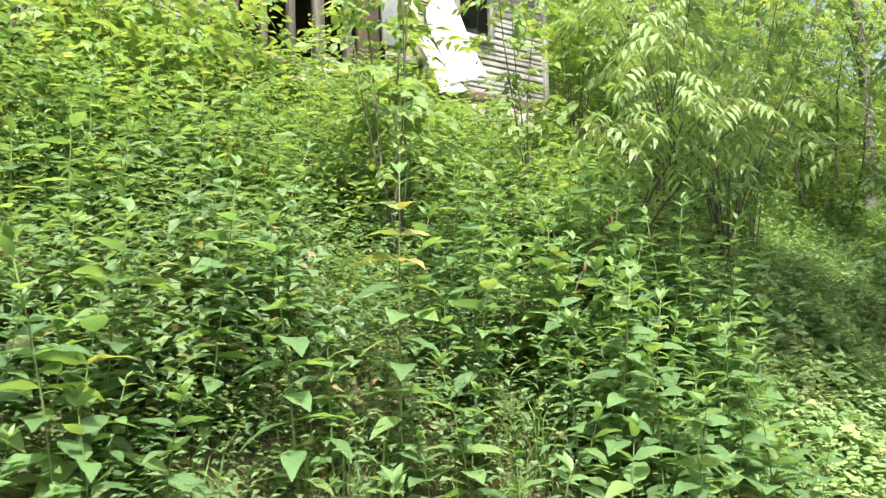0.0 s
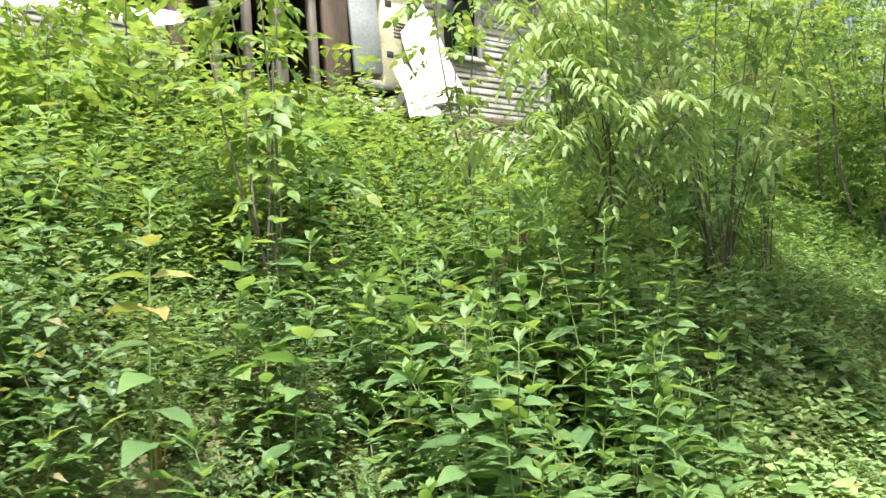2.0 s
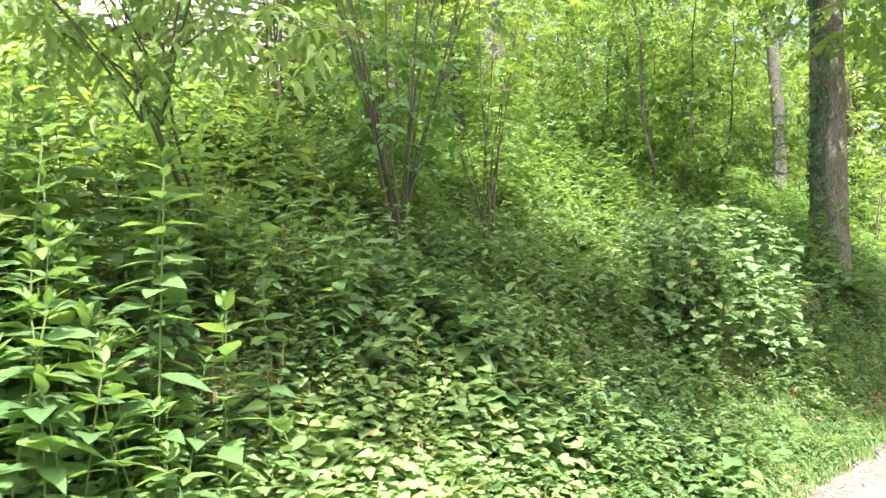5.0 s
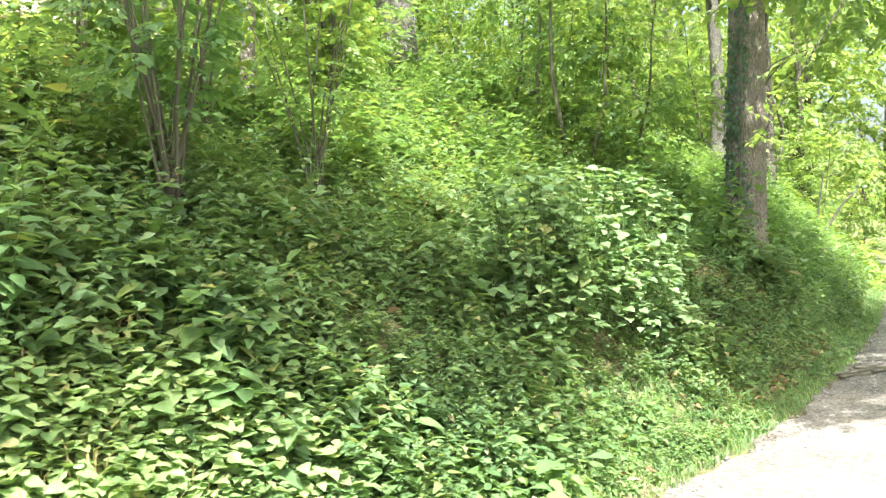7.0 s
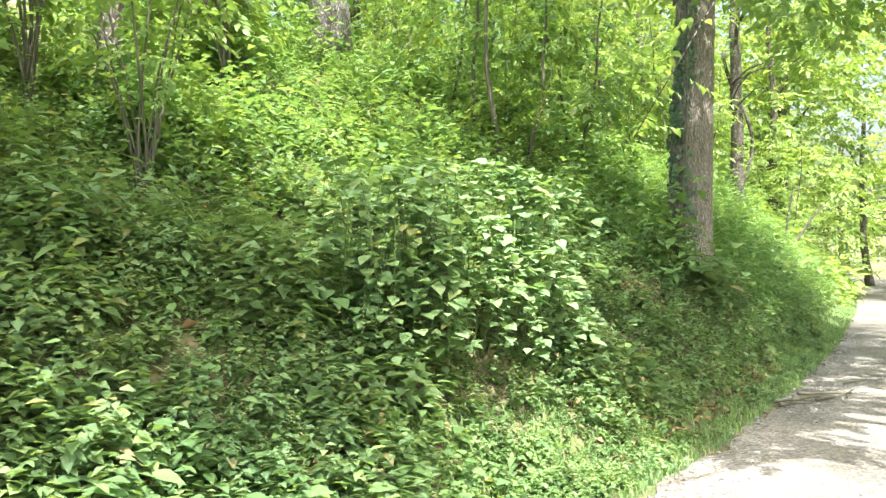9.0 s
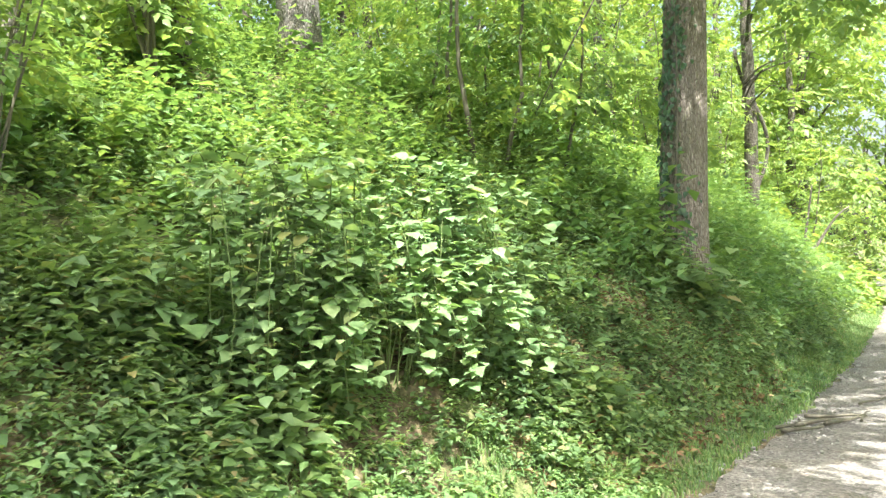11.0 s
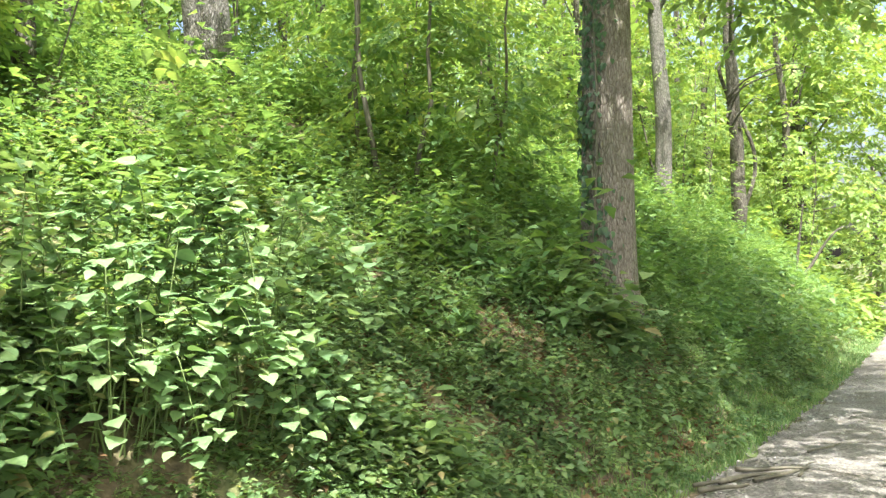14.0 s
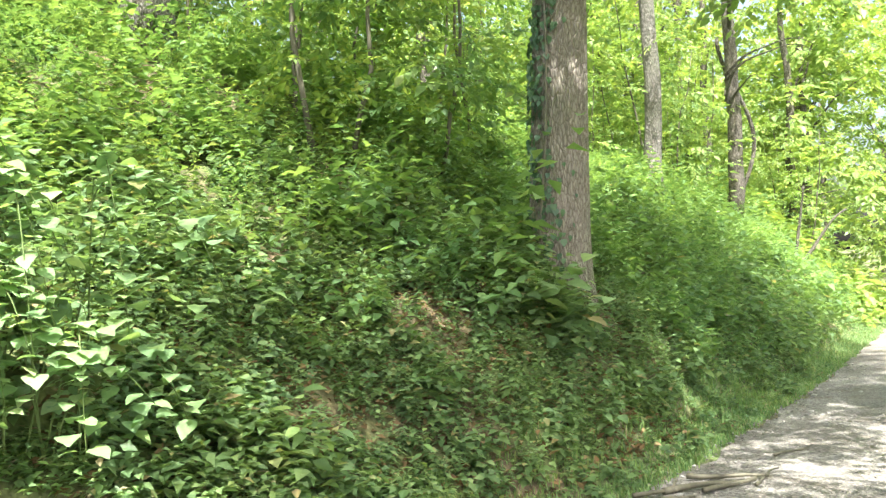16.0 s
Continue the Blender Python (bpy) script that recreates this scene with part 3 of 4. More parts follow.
for x in (5.52, 5.91, 6.31, 6.76):
    part("stud", moved(box(-.045 - .02 * (x == 6.31), .0, 4.34, .045 + .03 * (x == 6.31), .1, 6.56, .006), pose(x, 0, 0, 0, 0, 0)), OLD_WOOD, house)
for x in (5.3, 6.05, 6.55):
    part("rear_stud", box(x - .04, 1.9, FLOOR_Z, x + .04, 2.0, EAVE, .006), BROWN_WOOD, house)
part("brown_plank", box(6.88, -.03, 4.34, 7.23, .05, 6.5, .01), BROWN_WOOD, house, "rotten dark brown plank")
part("grey_panel", moved(box(0, -.05, 0, .41, .0, 1.75, .006), pose(7.26, -.02, 4.72, 0, -1.5, 0)), GREY_PANEL, house, "plain blue-grey wall panel")
BOARD_H = .088


def boards(x0, x1, z0, z1, holes=()):
    """Overlapping clapboards, each a piece, with the openings left out."""
    z, k = z0, 0
    while z < z1 - .02:
        for a, c in [(x0, x1)] if not any(h[1] < z + BOARD_H * .6 < h[3] for h in holes) else [(x0, holes[0][0]), (holes[0][2], x1)]:
            if c - a > .05:
                q = moved(box(a, -.012, 0, c, .006, BOARD_H + .018, .002), pose(0, .012 + .002 * math.sin(k * 3.3), z + .012, -13 + .8 * math.sin(k * 2.1), .1 * math.sin(k * 5.1), 0))
                part("clapboard", q, WHITE_BOARD, house)
        z += BOARD_H
        k += 1


boards(8.05, 10.6, 4.22, 6.7, [(8.69, 5.19, 9.37, 6.35)])
boards(3.15, 4.95, 4.1, 5.0)
part("door_post", box(4.97, -.04, 4.1, 5.17, .1, 6.55, .008), BROWN_WOOD, house, "rotten brown door post")
part("sheathing", box(8.05, .02, 4.2, 8.66, .1, 6.55), OLD_WOOD, house)
part("sheathing", box(9.40, .02, 4.2, 10.5, .1, 6.55), OLD_WOOD, house)
part("sheathing", box(8.66, .02, 4.2, 9.40, .1, 5.15), OLD_WOOD, house)
part("sheathing", box(3.14, .02, 4.1, 5.0, .1, 4.7), OLD_WOOD, house)
part("corner_board", box(10.56, -.035, 4.15, 10.66, .1, 6.7, .006), WHITE_BOARD, house)
window = part("window", join(box(8.64, -.045, 5.12, 8.72, .06, 6.4), box(9.34, -.045, 5.12, 9.42, .06, 6.4), box(8.72, -.045, 6.32, 9.34, .06, 6.4)), WHITE_BOARD, house, "narrow window with white frame")
part("window_sill", box(8.62, -.07, 5.08, 9.44, .06, 5.13), WHITE_BOARD, window)
part("pane", box(8.72, .02, 5.14, 9.34, .028, 6.32, 0), GLASS, window, "dark dusty glass")
for k in range(5):
    part("clapboard", moved(box(7.3, -.02, 0, 8.0 - .04 * k, .0, .1, .002), pose(0, -.03, 4.28 + .09 * k, 10, 3 - k, 0)), WHITE_BOARD, house, "loosened white clapboard")

cabinet = thing("metal_cabinet", HOUSE @ pose(7.67, .02, 4.62, 0, 2, 0), "cream enamelled metal cabinet with vents in the wall", "cabinet")
part("body", box(0, -.09, 0, .42, .3, 1.6, .015), CREAM, cabinet)
for k in range(5):
    part("vent_slot", box(.18, -.098, .62 + .045 * k, .36, -.088, .64 + .045 * k, 0), DARK_METAL, cabinet)
part("knob_plate", box(.06, -.1, .34, .16, -.088, .42, .003), DARK_METAL, cabinet)
part("knob_plate", box(.06, -.1, 1.0, .16, -.088, 1.08, .003), DARK_METAL, cabinet)


def bent_sheet(corners, sag, nx=10, ny=22, thick=.004):
    a, b_, c, d = (np.array(q, float) for q in corners)
    i, j = np.meshgrid(np.linspace(0, 1, nx), np.linspace(0, 1, ny), indexing="ij")
    p = (a * ((1 - i) * (1 - j))[..., None] + b_ * (i * (1 - j))[..., None] + c * (i * j)[..., None] + d * ((1 - i) * j)[..., None])
    p[..., 1] += sag * np.sin(i * np.pi * 1.2) * (.4 + j) + .02 * np.sin(j * 7 + i * 3)
    p[..., 2] += .3 * sag * np.sin(i * 9 + j * 4)
    q = (np.arange(nx - 1)[:, None] * ny + np.arange(ny - 1)[None]).ravel()
    f = np.concatenate([np.stack([q, q + ny, q + ny + 1], -1), np.stack([q, q + ny + 1, q + 1], -1)])
    v = p.reshape(-1, 3)
    return join((v, f), (v + [0, thick, -thick], f[:, ::-1]))


solid("metal_sheet", bent_sheet([(7.95, -.12, 5.3), (8.36, -.1, 5.75), (8.26, -.98, 4.32), (7.58, -.98, 4.08)], -.06), WHITE_METAL,
      "bent white sheet of metal leaning on the wall", "metal sheet", smooth=True, m=HOUSE)
solid("metal_sheet", bent_sheet([(7.5, -.5, 4.75), (7.75, -.35, 4.85), (7.72, -1.05, 4.0), (7.3, -1.05, 3.95)], .05), WHITE_METAL,
      "torn white sheet of metal on rubble", "metal sheet", smooth=True, m=HOUSE)
solid("roof_flashing", bent_sheet([(3.3, -.2, 5.02), (5.0, -.25, 5.0), (4.95, -.5, 4.78), (3.2, -.55, 4.86)], .12, 24, 6), WHITE_METAL,
      "crumpled white metal flashing over fallen wall", "flashing", smooth=True, m=HOUSE)
solid("white_pipe", tube([(7.1, -.3, 4.32), (7.5, -.9, 3.72)], [.045, .045], 10), WHITE_METAL, "short white pipe lying against the foundation", "pipe", smooth=True, m=HOUSE)
for k, (x0, z0, x1, z1, y) in enumerate([(7.5, 4.1, 7.95, 4.6, -.3), (5.7, 4.1, 7.0, 4.28, -.35), (6.2, 4.35, 7.2, 4.2, -.2), (6.5, 3.95, 7.1, 4.05, -.6)]):
    d = Vector((x1 - x0, 0, z1 - z0))
    solid("fallen_board", box(0, -.06, -.012, d.length, .06, .012, .003), WHITE_BOARD if k == 0 else OLD_WOOD, "loose weathered board lying by the wall", "board", "fallen boards",
          m=HOUSE @ pose(x0, y, z0, 35, -math.degrees(math.atan2(d.z, d.x)), 0))
for k in range(5):
    solid("rubble_stone", moved(pebble(40 + k), Matrix.Diagonal((.22, .2, .2, 1))), FOUND, "pale block of foundation rubble", "stone", "rubble by the house",
          m=HOUSE @ pose(6.1 + .35 * k, -.35 - .12 * (k % 2), 3.88 + .04 * (k % 3), 20 * k, 10 * k, 33 * k))


# ---- trees ----
# The last five crown lumps are out of view, added to shade the bank.
main_tree = tree("oak_tree", 17.37, 4.92, 13, .287, "large grey-brown furrowed tree trunk wound with ivy", 11,
                 [(0, -1, 9, 3), (2.5, 0, 8, 2.6), (-2, 1, 10, 2.8), (1, 2, 11, 3), (3.4, -1.2, 6.2, 1.5), (-1.5, -2.2, 7.4, 1.6), (-3, -2.5, 8.5, 2), (-5, -1.5, 9, 1.8), (1, -3.5, 8.5, 2), (3.5, -2.0, 9.5, 1.8), (5.5, -1.5, 9.6, 1.8), (1.8, -3.0, 10, 1.6), (6.5, .2, 10, 1.8), (7.5, -1.6, 9.6, 1.6)],
                 BARK, 9, LEAF_TREE, 1050, .68, 132, 70, 27, .3, .006, lean=(1.6, 2.4))
rng = np.random.default_rng(5)
n = 680
zz = rng.uniform(.2, 5.4, n)
th = 3.0 + .3 * np.sin(zz * 2.3) + rng.normal(0, .4, n)
rr = .287 * (1 - .55 * zz / 13) * (1 + .35 * np.exp(-zz / .35)) + .02
ivy = many(leaf(.055, .048, .1, .2, .6, True), turns(th + rng.normal(0, .4, n), rng.uniform(.95, 1.45, n), rng.normal(0, .3, n), rng.uniform(.7, 1.5, n), np.stack([rr * np.cos(th), rr * np.sin(th), zz], -1)))
part("ivy", ivy, LEAF_IVY, main_tree, "dark ivy leaves climbing the bark")
t = np.linspace(0, 1, 20)
part("ivy_stem", tube(np.stack([(.33 - .1 * t) * np.cos(3.0 + .4 * np.sin(4 * t)), (.33 - .1 * t) * np.sin(3.0 + .4 * np.sin(4 * t)), .1 + 5 * t], -1), .014, 5), TWIG, main_tree)

tree("woodland_tree", 26.9, 9.77, 12, .2, "slim grey tree trunk among brush", 12, lumps(1, 8, 3, 6, 11, 1.9), BARK_PALE, 5, LEAF_LIME, 330, .6, 14, 14, 5)
crooked = tree("woodland_tree", 32.3, 10.9, 12, .21, "dark slim tree with looping vine", 13, lumps(2, 8, 3, 5.5, 11, 1.9), BARK_DARK, 5, LEAF_LIME, 330, .6, 14, 14, 5)
t = np.linspace(0, 1, 24)
part("vine", tube(np.stack([.25 + .75 * np.sin(t * np.pi) ** 1.5, -.3 * np.sin(t * 5), .5 + 4.6 * t], -1), .06, 6), BARK_DARK, crooked, "thick looping vine stem", True)
rng = np.random.default_rng(66)
for k in range(5):
    a, z0 = rng.uniform(-2.6, .6), rng.uniform(1.8, 4.2)
    t = np.linspace(0, 1, 9)
    part("bare_branch", tube(np.stack([np.cos(a) * 2.2 * t, np.sin(a) * 2.2 * t, z0 + .9 * np.sin(t * 2.2) - .2 * t + .06 * np.sin(t * 9)], -1), .032 * (1.1 - .85 * t), 5), BARK_DARK, crooked, smooth=True)
tree("woodland_tree", 16.1, 10.5, 14, .33, "pale grey trunk high on the bank", 14, lumps(3, 9, 3.5, 7, 13, 2.3), BARK_PALE, 5, LEAF_TREE, 420, .65, 20, 20, 9)
SPOTS = [(24.5, 14, .13), (27, 16.5, .12), (22, 15.5, .1), (30, 18, .14), (34, 17, .13), (19.5, 13.5, .09), (26, 21, .16), (21, 19, .15), (13, 15, .14), (10.5, 17, .16), (36, 13.5, .14), (39, 16, .16),
         (31.5, 14.6, .1), (17, 17.5, .13), (43, 20, .2), (14.5, 20.5, .2), (8.5, 19.5, .2), (3.0, 18.5, .2), (-2.5, 17, .2), (-6, 13, .2), (-9, 8, .2), (47, 15.5, .2), (45, 26, .2), (33, 25, .2), (23, 27, .2), (5, 26, .2)]
# Lime leaf on these and the trees behind: lit foliage put into colour.
for k, (u, v, r) in enumerate(SPOTS):
    tree("woodland_tree", u, v, 9 + 4 * ((k * 7) % 5) / 4, r, "slender leafy woodland tree on the slope", 100 + k, lumps(20 + k, 8, 2.6, 3.2 + (k % 3), 10, 1.7), BARK_DARK, 4, LEAF_LIME, 190, .62, 8, 8, group="trees of the wood")
rng = np.random.default_rng(18)
for k in range(34):
    u, v = (rng.uniform(8, 46), rng.uniform(21, 31)) if k < 24 else (rng.uniform(-9, 10), rng.uniform(20, 27))
    tree("woodland_tree", u, v, 10, .16, "leafy tree of the dense wood behind", 320 + k, lumps(220 + k, 10, 2.8, .8, 10.5, 2.0), BARK_DARK, 3, LEAF_LIME, 330, .85, 7, 7, group="trees of the wood")
rng = np.random.default_rng(8)
for ex, ey, ez, rr, n in [(-1.6, -.9, 3.75, .7, 26), (-.5, -1.4, 3.9, .7, 30), (1.2, -1.1, 3.7, .8, 36), (2.6, -.9, 3.9, .9, 40), (4.0, -.6, 4.2, 1.0, 44), (-2.6, -.2, 4.3, .8, 30), (5.2, .2, 4.6, 1.1, 40), (2.0, .8, 4.6, 1.0, 40)]:
    limb = part("low_limb", tube([(0, 0, 5.4), (ex * .5, ey * .5, 5.1), (ex, ey, ez)], [.05, .03, .008], 6), BARK, main_tree, smooth=True)
    part("foliage", foliage(rng, [(ex, ey, ez), (ex * .75, ey * .75, ez + .4)], [(rr, rr, rr * .5)] * 2, n, .46, True, .25), LEAF_LIME, limb, "bright green hanging leaves")["kind"] = "stuff"
# Crown lumps sit out of view over the lane, added to shade the bank.
tree("woodland_tree", 10.6, 7.0, 8, .11, "leaning thin tree above the thicket, unseen crown added for shade", 16, [(-5.6, -6.6, 5.9, .8), (-4.5, -6.6, 6.2, .8), (-3.4, -6.6, 6.0, .8), (-3.0, -6.1, 6.3, .8), (-4.2, -5.9, 6.1, .8), (-5.2, -5.9, 6.2, .8), (-2.3, -6.3, 6.1, .8), (-3.7, -6.3, 6.6, .8), (-3.0, -7.0, 6.3, .8), (-4.3, -5.2, 6.0, .8), (-3.7, -5.0, 6.3, .7)], BARK_DARK, 8, LEAF_TREE, 640, .6, 10, 12)
tree("woodland_tree", 12.8, 8.2, 10, .10, "thin straight tree on the bank", 17, [(0, -4.5, 7, 1.4), (-1, -1, 8, 1.2), (2.4, -4, 7, 1.4), (1, 1, 9, 1.6)], BARK_DARK, 4, LEAF_TREE, 170, .6, 10, 12)
# Unseen tree added to shade bank and oak; only its hanging limb shows.
shade_overhang = tree("roadside_tree", 14.0, -4.4, 9, .22, "leafy tree beside the lane", 18, [(0, -1, 8, 2.0), (-1.5, -2, 8.4, 1.7), (1.6, -1.6, 8.2, 1.8), (-2.0, 3.8, 9.8, .9), (-1.5, 4.4, 9.8, 1.0), (-.6, 4.8, 9.7, 1.0), (-.7, 3.9, 9.8, 1.0), (-1.9, 5.2, 9.9, .9), (.6, 6.2, 9.2, 1.0), (1.6, 6.6, 9.4, 1.0), (.6, 4.9, 9.6, 1.0), (-2.5, 4.4, 9.8, .9), (-2.3, 3.4, 9.6, .9)], BARK_DARK, 8, LEAF_TREE, 720, .6, 10, 12, group="trees across the lane")
limb = part("hanging_limb", tube([(0, 0, 7.0), (-.8, 1.8, 7.4), (-2.2, 4.0, 6.6), (-3.0, 5.2, 4.6), (-3.35, 5.9, 3.35), (-3.4, 6.2, 2.9)], [.05, .035, .02, .008, .004, .002], 6), BARK_DARK, shade_overhang, smooth=True)
rng = np.random.default_rng(28)
hang = []
for k in range(10):
    a = rng.uniform(0, 6.3)
    hang.append(moved(many(blade(.56, .05, .3, .02), turns(np.where(np.arange(7) % 2, 1, -1) * rng.uniform(.5, 1.1, 7), rng.normal(.15, .25, 7), rng.normal(0, .25, 7), rng.uniform(.26, .42, 7), np.stack([np.linspace(.2, 1, 7), np.zeros(7), -.15 * np.linspace(.2, 1, 7) ** 2], -1))),
                      Matrix.Translation((-3.38 + .08 * rng.normal() + .03 * k, 5.9 + .1 * rng.normal() + .05 * k, 3.5 - .06 * k + .06 * rng.normal())) @ Matrix.Rotation(a, 4, "Z") @ Matrix.Rotation(rng.uniform(-.2, .5), 4, "Y") @ Matrix.Scale(.17, 4)))
part("foliage", join(*hang), LEAF_LIME, limb, "bright green hanging leaves", True)["kind"] = "stuff"
# Unseen trees, added so that their crowns shade the lane and its bank.
for k, (u, v) in enumerate([(17, -5.0), (22.5, -3.6), (28, -2.0), (33.5, 0.2)]):
    tree("roadside_tree", u, v, 9, .2, "leafy tree beside the lane", 260 + k, lumps(90 + k, 9, 3.2, 5.5, 9.5, 1.7) + ([(-2.6, 4.6, 10, 1.5), (-.6, 5.6, 10.4, 1.5), (1.4, 4.8, 10, 1.5), (3.0, 6.0, 10.4, 1.4), (.2, 3.4, 9.6, 1.5), (2.6, 3.8, 9.8, 1.4)] if k < 2 else []), BARK_DARK, 8, LEAF_TREE, 760 if k < 2 else 260, .75, 8, 8, group="trees across the lane")
# across the lane and at its far bend
# the first fourteen take the lime leaf, sunlight put into its colour
for k, (u, v) in enumerate([(41, 3.4), (45, 6.0), (49, 9.0), (53, 13), (58, 19), (38, 17), (42, 18.5), (46, 23), (42.5, 13.2), (47, 15.6), (40, 12.4), (50, 4), (57, 10), (64, 18), (44, -2), (36, -5), (28, -8), (70, 30), (60, 2), (20, -9), (10, -11), (0, -11), (-10, -9), (55, 30), (66, 42), (-14, 0)]):
    tree("roadside_tree", u, v, 9, .2, "leafy tree beside the lane", 160 + k, lumps(60 + k, 13, 3.0, 1.0, 14.5 if k < 14 else 9.5, 2.1), BARK_DARK, 4, LEAF_LIME if k < 14 else LEAF_TREE, 480, .85, 8, 8, group="trees across the lane")

rng = np.random.default_rng(38)
for k in range(16):
    u = 62 + 3.4 * k + rng.uniform(-2, 2)
    v = np.interp(u, EDGE_U, EDGE_V) + rng.uniform(-16, 22)
    if abs(v - np.interp(u, EDGE_U, EDGE_V) + 2) < 5:
        v += 10
    tree("roadside_tree", u, v, 11, .22, "broad leafy tree at the lane's far bend", 460 + k, lumps(460 + k, 12, 4.0, .5, 13, 2.8), BARK_DARK, 3, LEAF_LIME, 330, 1.3, 7, 7, group="trees across the lane")

# ---- understorey saplings, copied from five ----
PROTO = []
for k in range(5):
    rng = np.random.default_rng(400 + k)
    h = 2.6 + .5 * k
    top = thing("sapling", Matrix(), "slender understorey sapling with spreading leafy twigs", "sapling", "saplings of the wood")
    tv, tf, line = trunk_shape(h, .022 + .004 * k, .008, rng, 6, 8, .12, 0, 1.1)
    part("stem", (tv, tf), TWIG, top, smooth=True)
    cs = [(rng.normal(0, .45), rng.normal(0, .45), z) for z in np.linspace(.7, h, 7)]
    part("foliage", foliage(rng, cs, [(.6, .6, .35)] * 7, 150, .31), LEAF_TREE if k % 2 else LEAF_LIME, top)
    PROTO.append(top)
rng = np.random.default_rng(21)
first = set()
for i in range(150):
    u = rng.uniform(7.5, 42) if i < 120 else rng.uniform(-7, 12)
    v = toe(u) + rng.uniform(1.8, 12) if i < 120 else rng.uniform(9.5, 17)
    if (2.2 < u < 11.5 and 7.5 < v < 14.8) or (abs(u - 17.4) < 2.2 and v < 6.5) or (u < 10.9 and v < 9.5):
        continue
    if any(abs((p - a) * (v - c) - (q - c) * (u - a)) / math.hypot(p - a, q - c) < .9 and v < q + .5 for a, c, p, q in ((6.8, -.4, 16.1, 10.5), (8.7, -.2, 16.1, 10.5), (4.5, -.1, 26.9, 9.77), (10.4, -.2, 26.9, 9.77), (9.5, -.2, 32.3, 10.9))):
        continue
    if u < 13.5 and v < toe(u) + 4:
        continue
    k = i % 5
    s = rng.uniform(.7, 1.3)
    m = pose(*on_ground(u, v, -.05), rng.uniform(-8, 8), rng.uniform(-8, 8), rng.uniform(0, 360))
    if k in first:
        c = copy_thing(PROTO[k], m)
        c.scale = (s, s, s)
    else:
        PROTO[k].matrix_world = m
        first.add(k)

# ---- shrubs by the lane ----
def shrub(name, u, v, stems, h, spread, label, mat, seed, n, size, fine=True, thick=.012, low=.35, bark=TWIG, lean=(0, 0), puff=.3):
    rng = np.random.default_rng(seed)
    top = thing(name, pose(*on_ground(u, v, -.05), 0, 0, YAW), label, "shrub")
    ends = []
    for i in range(stems):
        a, q = rng.uniform(0, 6.3), rng.uniform(.35, 1) * spread
        hh = h * rng.uniform(.75, 1.05)
        t = np.linspace(0, 1, 7)
        line = np.stack([lean[0] * t * hh + np.cos(a) * q * t ** 1.4 + .04 * np.sin(t * 7 + i), lean[1] * t * hh + np.sin(a) * q * t ** 1.4 + .03 * np.cos(t * 6 + i), hh * t], -1)
        part("stem", tube(line, thick * (1.1 - .8 * t), 6), bark, top, smooth=True)
        ends += [line[j] for j in range(7) if t[j] >= low]
    part("foliage", foliage(rng, ends, [(puff, puff, puff * .75)] * len(ends), n, size, fine), mat, top)
    return top


shrub("young_shrub", 3.85, 4.45, 5, 2.5, .45, "young multi-stemmed shrub with pale green leaves", LEAF_LIME, 31, 95, .30, True, .011, .42)
shrub("young_shrub", 6.0, 5.15, 3, 2.7, .3, "thin upright shrub before the clapboard wall", LEAF_LIME, 32, 60, .26, True, .011, .35, puff=.16)
# Darker leaf puts shade into the front thicket, lime puts sun into the rest.
shrub("thicket_shrub", 8.2, 4.4, 16, 3.4, 1.1, "dense thicket of thin leaning stems", LEAF_TREE, 33, 340, .22, True, .011, .3)
shrub("thicket_shrub", 9.7, 4.9, 9, 3.2, .8, "dense thicket of thin leaning stems", LEAF_LIME, 34, 280, .22, True, .009, .2)
shrub("thicket_shrub", 9.4, 5.9, 8, 3.4, .8, "tall leafy bush beside the house", LEAF_LIME, 35, 260, .24, True, .012, .25)
shrub("thicket_shrub", 12.0, 7.3, 8, 3.4, 1.0, "tall leafy bush beside the house", LEAF_LIME, 36, 300, .3, True, .018, .2)
shrub("thicket_shrub", 8.7, 6.6, 7, 2.6, .7, "leafy bush at the corner of the house", LEAF_LIME, 37, 150, .36, True, .012, .2)
for k, (u, v, h) in enumerate([(1.2, 6.6, 1.9), (2.3, 7.2, 1.9), (3.2, 7.6, 1.5), (4.2, 7.4, 1.5), (.2, 6.0, 2.0), (-1.2, 6.2, 2.2), (-2.4, 5.4, 2.0), (3.0, 6.3, 1.3)]):
    shrub("leafy_shrub", u, v, 6, h, .6, "bright leafy shrub growing before the ruined wall", LEAF_LIME, 140 + k, 90, .36, True, .011, .2)


